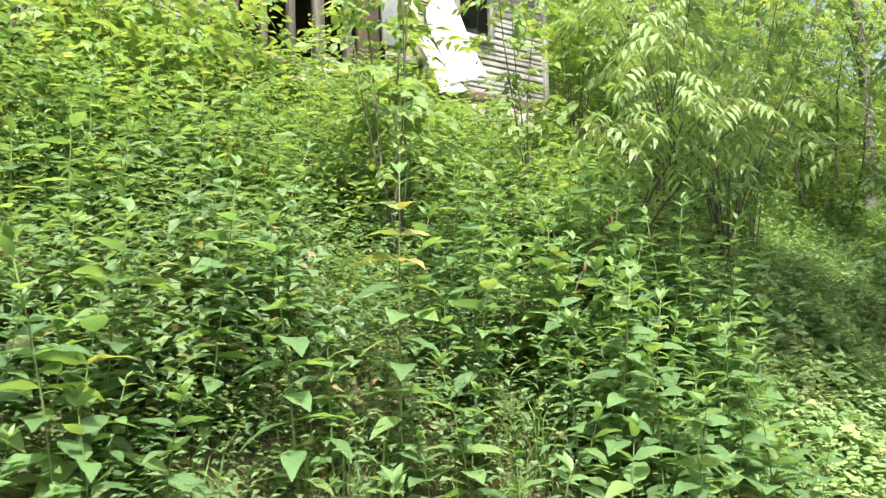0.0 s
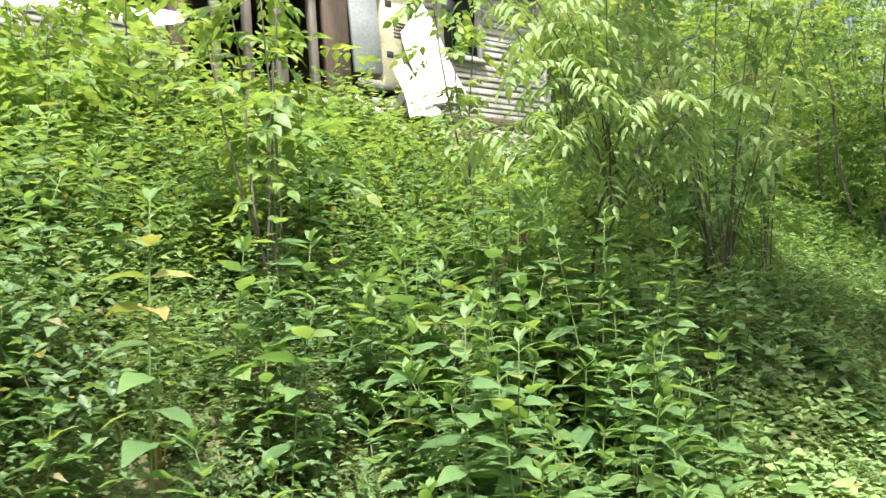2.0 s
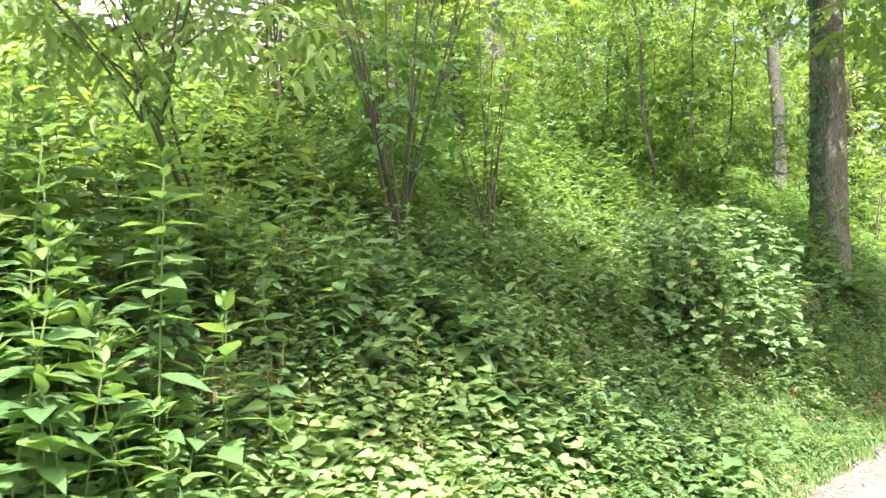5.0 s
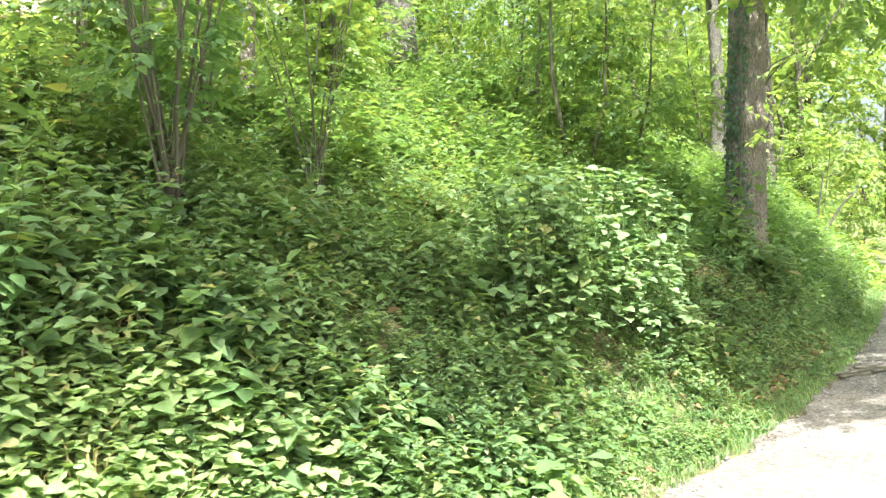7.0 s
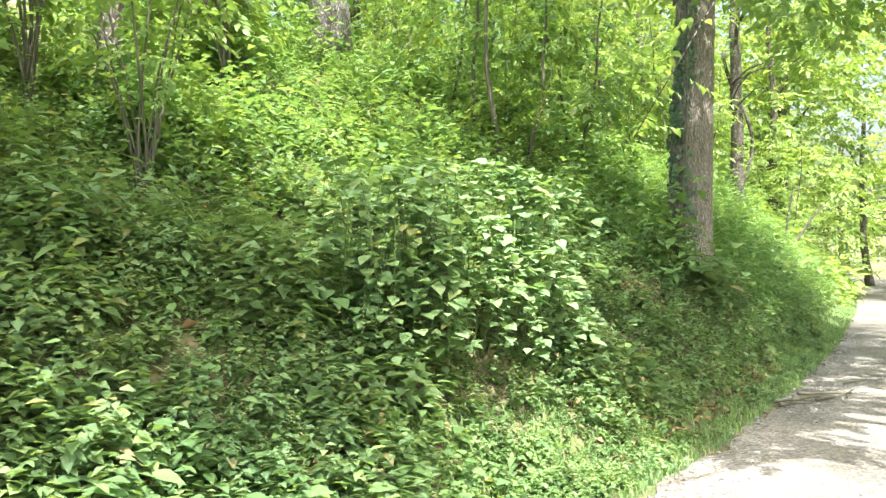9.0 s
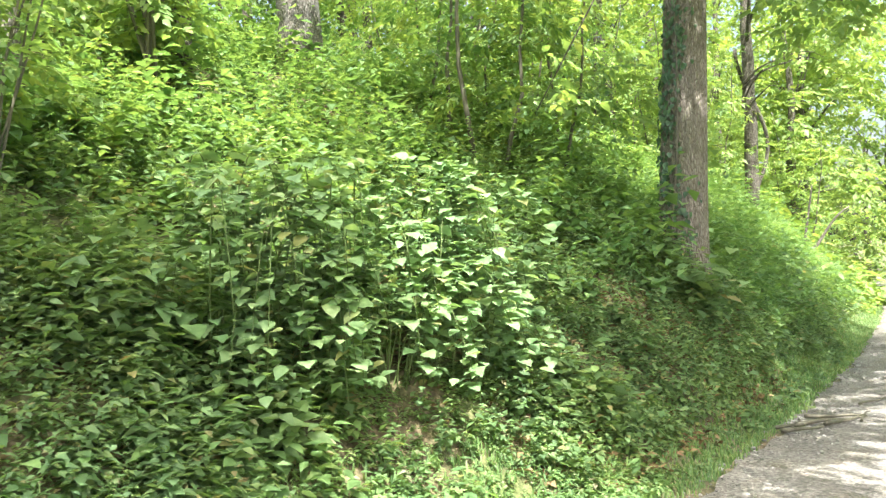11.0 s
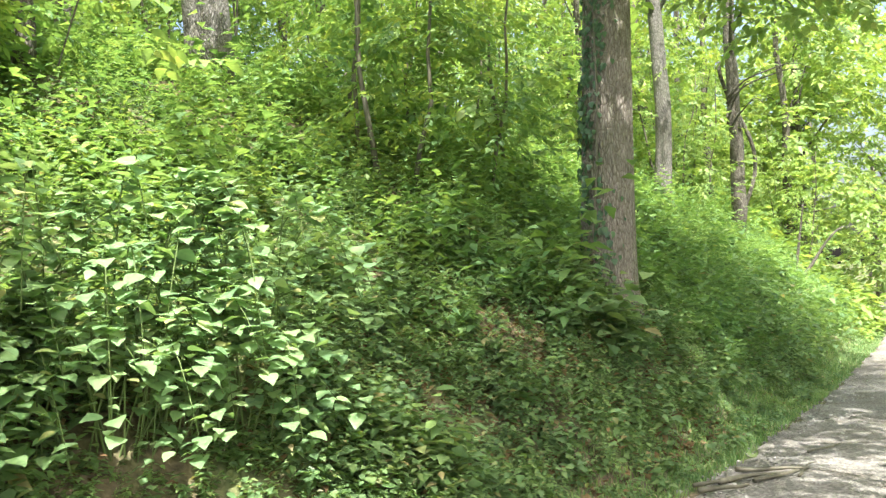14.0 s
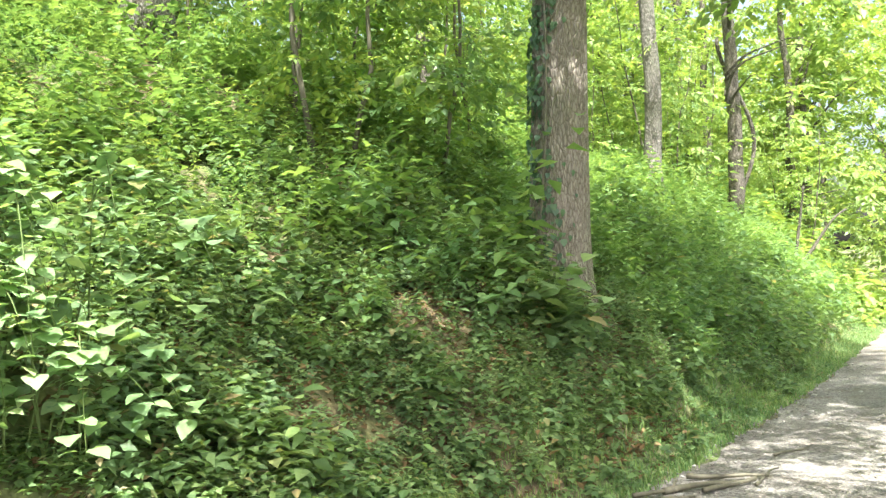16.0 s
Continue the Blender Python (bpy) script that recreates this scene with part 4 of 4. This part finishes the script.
def elder(u, v):
    """Leaning elder with long feathered leaves and rusty berry heads."""
    rng = np.random.default_rng(77)
    top = thing("elder_shrub", pose(*on_ground(u, v, -.05), 0, 0, YAW), "arching elder shrub with feathered leaves and rusty berry heads", "shrub")
    one = leaf(.14, .05, .12, .4)
    k = 9
    at = np.array([(.12 + .075 * (i // 2), 0, -.05 * (i // 2) ** 2 * .2) for i in range(k)])
    yaw = np.array([1.15 if i % 2 else -1.15 for i in range(k - 1)] + [0])
    feather = many(one, turns(yaw, .38, 0, np.interp(np.arange(k), [0, 4, 8], [.8, 1.1, .9]), at))
    rib = tube([(0, 0, 0), (.2, 0, -.01), (.44, 0, -.08)], [.004, .003, .0015], 4)
    fm = mesh("compound_leaf", join(feather, rib), LEAF_ELDER)
    for k in range(3):
        t = np.linspace(0, 1, 6)
        part("trunk", tube(np.stack([(-.72 - .1 * (k % 2)) * t + .03 * np.sin(t * 5 + k) + .05 * k * (1 - t), -1.05 * t + .03 * k * (1 - t), (.62 + .2 * k) * t ** .8], -1), .013 - .005 * t, 7), TWIG, top, smooth=True)
    for i, (ex, ey, ez) in enumerate((p - .55, q - 1.15, r - .72) for p, q, r in [(-.5, -1.15, 1.85), (.05, -1.1, 1.55), (-1.0, -.9, 1.75), (-1.6, -.8, 1.9), (-1.2, -.5, 2.3), (-.7, -.2, 2.6), (-.35, -.75, 2.1), (-1.9, -.4, 1.6), (.15, -.4, 2.4), (-.9, -.6, 2.95), (-1.5, -.3, 2.7), (-.2, -.2, 3.0), (-2.0, -.7, 2.2), (-1.2, .2, 3.1)]):
        t = np.linspace(0, 1, 7)
        hub = np.array([-.72 - .1 * (i % 2), -1.05, .62 + .2 * (i % 3)])
        line = hub + (np.array([ex, ey, ez]) - hub) * t[:, None] + np.array([0, 0, .18]) * np.sin(t * np.pi)[:, None]
        part("stem", tube(line, .006 * (1.1 - .75 * t), 5), TWIG, top, smooth=True)
        for j in range(13):
            q = .14 + .86 * j / 12
            p = [np.interp(q, t, line[:, a]) for a in range(3)]
            part("compound_leaf", fm, None, top, m=pose(*p, rng.uniform(-12, 12), rng.uniform(-12, 22), rng.uniform(0, 360)) @ Matrix.Scale(rng.uniform(.6, .92), 4))
        if i in (0, 1, 2, 4, 7):
            ball = many(pebble(3), turns(0, 0, 0, .006, line[-1] + rng.normal(0, 1, (70, 3)) * [.06, .06, .025]))
            part("berry_head", ball, BERRY, top, "rusty brown berry head")["kind"] = "stuff"


elder(6.7, 4.65)


def vine_bush():
    """Arching canes hung with pale heart-shaped leaves."""
    rng = np.random.default_rng(91)
    top = thing("vine_bush", pose(*on_ground(11.8, 3.45, -.05), 0, 0, YAW), "arching bush hung with pale heart-shaped leaves", "bush")
    lf = moved(blade(.8, .05, .16, .015), Matrix.Scale(.098, 4))
    for i in range(84):
        a = rng.uniform(-3.3, .15) if i < 76 else rng.uniform(0, 6.3)
        out, up = rng.uniform(.35, 1.25), rng.uniform(.75, 1.75)
        t = np.linspace(0, 1, 12)
        sx = rng.uniform(-1.5, .75)
        line = np.stack([sx * (1 - t * .2) + np.cos(a) * out * t, .3 + .62 * np.sin(a) * out * t, up * np.sin(t * rng.uniform(2.2, 2.95)) * (1 - .1 * t) + .12], -1)
        cane = part("cane", tube(line, .0045 * (1.2 - .7 * t), 4), STEM, top)
        m = 44
        q = rng.uniform(.12, 1, m) ** .8
        at = np.stack([np.interp(q, t, line[:, k]) for k in range(3)], -1) + rng.normal(0, 1, (m, 3)) * [.04, .04, .015]
        part("cane_foliage", many(lf, turns(np.where(rng.uniform(0, 1, m) < .68, rng.normal(-2.0, .85, m), rng.uniform(0, 6.3, m)), rng.normal(.10, .2, m), rng.normal(0, .2, m), rng.uniform(.6, 1.25, m), at)), LEAF_VINE, cane, smooth=True)


vine_bush()

# ---- cover of the bank ----
def strewn(n, u0, u1, e0, e1, power=1.0):
    u = RNG.uniform(u0, u1, n)
    v = toe(u) + e0 + (e1 - e0) * RNG.uniform(0, 1, n) ** power
    keep = ~((u > 2.6) & (u < 10.8) & (v > 8.1) & (v < 14.2)) & (v > edge(u) + np.interp(u, [7, 9], [.05, .16]))
    return u[keep], v[keep]


def bare_toe(u, v):
    """Leaves out the strip that the ground vines hold, and thins the worn bank below the oak."""
    keep = ~((u > 6.0) & (u < 8.0) & (v < toe(u) + 1.15))
    keep &= ~((u > 12.4) & (u < 17.6) & (v < toe(u) + 1.7) & (RNG.uniform(0, 1, len(u)) < .12))
    keep &= ~((u > 8.6) & (u < 13.2) & (v < toe(u) + .65) & (RNG.uniform(0, 1, len(u)) < .6))
    return u[keep], v[keep]


def gap(u, v):
    """Thins the tall weeds where small-leaved growth takes over."""
    keep = ~((u > 1.5) & (u < 3.9) & (v < toe(u) + 2.2) & (RNG.uniform(0, 1, len(u)) < .72))
    return u[keep], v[keep]


def off_verge(u, v):
    """Keeps the mown strip beside the gravel free."""
    keep = (v > edge(u) + np.interp(u, [9, 12, 14, 30], [.9, .75, .5, .6])) | (u < 7.5)
    return u[keep], v[keep]


def up_slope(u, v):
    """Only where the slope lies well back from the lane."""
    keep = (u > 14.5) | (v > toe(u) + 2.8)
    return u[keep], v[keep]


weed_cover("weeds", *gap(*strewn(400, -.8, 8.0, 1.2, 4.0, 1.0)), "tall green weeds crowding the bank", LEAF_WEED, (.6, 1.0))
weed_cover("weeds", *strewn(230, -.8, 9.0, 3.6, 5.9, 1.0), "bright green weeds below the ruined house", LEAF_LIME, (.42, .74))
weed_cover("weeds", *gap(*strewn(150, -.8, 6.4, .2, 1.6)), "tall green weeds crowding the bank", LEAF_WEED, (.6, .95))
q = np.random.default_rng(15)
weed_cover("weeds", q.uniform(4.5, 5.9, 40), q.uniform(2.7, 3.9, 40), "tall green weeds in front of the elder", LEAF_WEED, (.95, 1.3))
weed_cover("weeds", q.uniform(4.0, 8.6, 80), q.uniform(7.2, 8.15, 80), "green weeds against the ruined wall", LEAF_WEED, (.5, .85))
weed_cover("brush", *strewn(620, 13.5, 40, 1.4, 9, 1.2), "green undergrowth on the wooded slope", LEAF_LOW, (.35, .65), False)
weed_cover("brush", *strewn(300, 8.8, 15, 1.3, 5.5), "green undergrowth below the thicket", LEAF_LOW, (.32, .55))
low_cover("undergrowth", *bare_toe(*strewn(2900, -1.2, 10, .1, 5.9)), "low leafy undergrowth", LEAF_LOW, .062, .38, 40, False, .2, .55, 0, (.5, 1.1))
low_cover("undergrowth", *bare_toe(*off_verge(*strewn(4050, 6.5, 26, .0, 4.5, 1.3))), "low leafy undergrowth", LEAF_LOW, .066, .28, 32, False, .4, .7)
low_cover("undergrowth", *up_slope(*strewn(4400, 10, 46, 1.0, 13)), "low leafy undergrowth on the slope", LEAF_TREE, .085, .5, 28, False, .0, .6, 0, (.7, 1.8))
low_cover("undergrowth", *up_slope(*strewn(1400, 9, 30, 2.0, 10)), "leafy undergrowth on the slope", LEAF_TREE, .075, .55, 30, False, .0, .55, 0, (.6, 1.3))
# Same growth again in the lime leaf, sunlight put into the colour.
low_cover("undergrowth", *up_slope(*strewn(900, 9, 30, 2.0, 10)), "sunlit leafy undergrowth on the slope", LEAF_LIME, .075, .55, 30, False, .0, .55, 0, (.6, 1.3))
low_cover("undergrowth", *strewn(2600, -8, 12, 5, 14), "low leafy undergrowth round the house", LEAF_TREE, .12, .45, 12, False, .0, .6)
low_cover("broad_leaved_plants", *bare_toe(*strewn(420, 6.2, 15, .15, 3.2)), "broad-leaved plants among the undergrowth", LEAF_WEED, .09, .4, 11, True, .1, .5)
weed_cover("weeds", *bare_toe(*strewn(120, 6.0, 10.5, .9, 3.5)), "green weeds under the trees", LEAF_WEED, (.32, .55))
low_cover("bushy_weeds", *strewn(760, -.8, 4.4, .4, 3.4), "small-leaved bushy weeds between the tall ones", LEAF_LOW, .055, .6, 70, False, .0, .5)
# Lime leaf puts the sunlight below the house into the colour.
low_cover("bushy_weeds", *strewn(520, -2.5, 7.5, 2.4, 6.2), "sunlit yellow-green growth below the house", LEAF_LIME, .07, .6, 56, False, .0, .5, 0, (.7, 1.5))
low_cover("bushy_weeds", *strewn(420, 4.0, 9.5, 1.4, 4.2), "small-leaved bushy weeds under the elder", LEAF_LOW, .06, .55, 60, False, .0, .5)
low_cover("slope_growth", *strewn(1500, 17.5, 34, .5, 5), "light green leafy growth on the lane's bank", LEAF_TREE, .085, .5, 28, False, .0, .55, 0, (.7, 1.6))
q = np.random.default_rng(12)
low_cover("oak_foot_plants", 16.6 + q.normal(0, .55, 46), 4.2 + q.normal(0, .22, 46), "broad-leaved plants at the foot of the oak", LEAF_LOW, .11, .42, 10, True, .3, .7)
low_cover("ground_vines", *strewn(2000, 5.7, 8.1, .0, 1.2), "pale heart-leaved vines spread over the ground", LEAF_GROUND, .06, .15, 11, True, .3, .8)
low_cover("undergrowth", *off_verge(*strewn(1100, 21, 48, -.1, 1.8)), "low bright growth along the lane", LEAF_LOW, .13, .4, 12, False, .0, .6)
low_cover("undergrowth", *strewn(2200, 34, 66, -.2, 9), "bright low growth on the sunny far bank", LEAF_LIME, .22, .6, 12, False, .0, .6, 0, (.7, 1.8))
n = 11000
u = RNG.uniform(-4, 44, n)
v = edge(u) + .03 + (np.maximum(toe(u) + .3, edge(u) + np.interp(u, [8, 9, 13, 15], [.3, .95, .9, .7])) - edge(u) - .03) * RNG.uniform(0, 1, n)
low_cover("undergrowth", *strewn(1000, 12.4, 18.5, .28, 1.9), "low leafy undergrowth on the worn bank", LEAF_LOW, .055, .26, 26, False, .3, .6)
low_cover("undergrowth", *strewn(520, 7.7, 10.2, .3, 1.9), "low leafy undergrowth", LEAF_LOW, .055, .26, 30, False, .3, .6)
low_cover("verge_plants", *strewn(1500, 7.6, 13.5, -.1, 1.0), "fine bright green creeping plants on the verge", GRASS, .045, .14, 22, False, .2, .5)
low_cover("broad_leaved_plants", *strewn(260, 7.6, 10.8, .2, 1.5), "broad-leaved plants among the undergrowth", LEAF_WEED, .085, .22, 9, True, .3, .75)
grass("verge_grass", u, v, "bright green grass along the lane's verge", GRASS, .07)
grass("dry_grass", *strewn(330, -1, 8, .0, 1.3), "straw-coloured dry grass among the weeds", STRAW, .24, 8)
grass("long_grass", *strewn(460, -.6, 5, -.3, .9), "long arching grass blades in front of the weeds", GRASS, .5, 9)
low_cover("verge_plants", *strewn(2000, 3, 26, -.5, .35), "small leafy plants in the verge", LEAF_LOW, .045, .09, 14, False, .3, .7)
uu, vv = (np.concatenate(p) for p in zip(strewn(2200, 2, 26, -.2, 3), strewn(3600, 12.2, 18, .1, 1.9)))
solid("leaf_litter", many(leaf(.085, .05, .2, .1, 0, False), turns(RNG.uniform(0, 6.3, len(uu)), RNG.normal(0, .4, len(uu)), RNG.normal(0, .5, len(uu)), RNG.uniform(.5, 1.2, len(uu)), on_ground(uu, vv, .03))),
      LEAF_DRY, "fallen dry brown leaves", "leaf litter", kind="stuff")

# ---- sticks on the lane ----
for k, (du, dv, a, ln, r) in enumerate([(0, 0, 12, .75, .022), (.12, -.1, 30, .55, .018), (.35, .05, -8, .6, .02), (-.55, .02, 5, .42, .022), (-.35, .18, 20, .5, .016), (.55, -.16, 48, .6, .012), (-.1, .22, 70, .35, .014), (1.6, .1, 30, .5, .012)]):
    rng = np.random.default_rng(600 + k)
    t = np.linspace(0, 1, 8)
    line = np.stack([ln * (t - .5), (.03 * np.sin(t * 4 + k) + .012 * np.sin(t * 13 + 2 * k)) * ln, r * .8 + .012 * np.sin(t * 4 + k) ** 2], -1)
    p = place(16.6 + du, 3.02 + dv, road_z(16.6 + du) + .03)
    solid("fallen_stick", tube(line, r * (1.2 - .7 * t), 7), TWIG, "short dead stick lying at the lane's edge", "stick", "sticks on the lane", smooth=True, m=pose(*p, 0, 0, YAW + a - 40))

# ---- the nearest weeds, leaf by leaf ----
rng = np.random.default_rng(3)
spots = []
for i in range(160):
    u = rng.uniform(3.6, 5.7) if i < 88 else rng.uniform(-.6, 1.7) if i < 136 else rng.uniform(1.5, 4.0)
    v = toe(u) + (.45 if u > 4.9 else -.1) + 1.3 * rng.uniform(0, 1)
    spots.append((u, v, int(rng.integers(0, 6)), rng.uniform(.9, 1.25), rng.uniform(0, 360), rng.uniform(-7, 10)))
weed_things(spots)

# ---- dead stalk, yellowed weed, bent sapling ----
stalk = thing("dead_stalk", pose(*on_ground(4.15, 3.3, -.03), 0, 0, YAW), "leaning reddish-brown dead stalk with dry seed head", "weed")
t = np.linspace(0, 1, 8)
line = np.stack([.75 * t ** 2.2, .1 * t, 1.25 * t - .08 * t ** 2], -1)
part("stem", tube(line, .0045 * (1.1 - .5 * t), 5), TWIG, stalk, smooth=True)
rng = np.random.default_rng(44)
m = 70
q = rng.uniform(.74, 1, m)
at = np.stack([np.interp(q, t, line[:, k]) for k in range(3)], -1)
part("seed_head", many(leaf(.055, .02, .2, .3), turns(rng.uniform(0, 6.3, m), rng.normal(-.2, .5, m), 0, rng.uniform(.5, 1.2, m), at)), BERRY, stalk, "dry rusty seed head")["kind"] = "stuff"
part("dry_leaf", moved(leaf(.09, .03, .3, .5), pose(*line[5], 0, 30, 200)), LEAF_DRY, stalk, "pale curled dry leaf")
part("dry_leaf", moved(leaf(.08, .03, .3, .5), pose(*line[4], 0, 40, 60)), LEAF_DRY, stalk, "pale curled dry leaf")
yellow = thing("yellowed_weed", pose(*on_ground(2.56, 2.97, -.03), 0, 0, 40) @ Matrix.Scale(1.3, 4), "weed with yellowing and orange leaves", "weed")
part("stem", WEEDS[2][0], STEM, yellow, smooth=True)
for k, mm in enumerate(WEEDS[2][1]):
    part("leaf", YELLOW_MESH if k > len(WEEDS[2][1]) - 8 else LEAF_MESHES[k % 3], None, yellow, m=Matrix(mm.tolist()))
for mm in WEEDS[2][2]:
    part("young_leaf", TIP_MESH, None, yellow, m=Matrix(mm.tolist()))
bent = thing("bent_sapling", pose(*on_ground(33.8, 9.9, -.1), 0, 0, YAW), "crooked bare sapling arching over the bank", "sapling")
t = np.linspace(0, 1, 14)
part("stem", tube(np.stack([1.2 * t + .4 * np.sin(t * 6) * .15, -.9 * t ** 1.4, 1.5 * t ** .7 - .15 * np.sin(t * 5)], -1), .06 * (1.1 - .7 * t), 7), BARK_DARK, bent, smooth=True)
part("branch", tube(np.stack([-.1 + .1 * t, -.3 * t, .3 + 2.0 * t], -1), .05 * (1.1 - .7 * t), 6), BARK_DARK, bent, smooth=True)
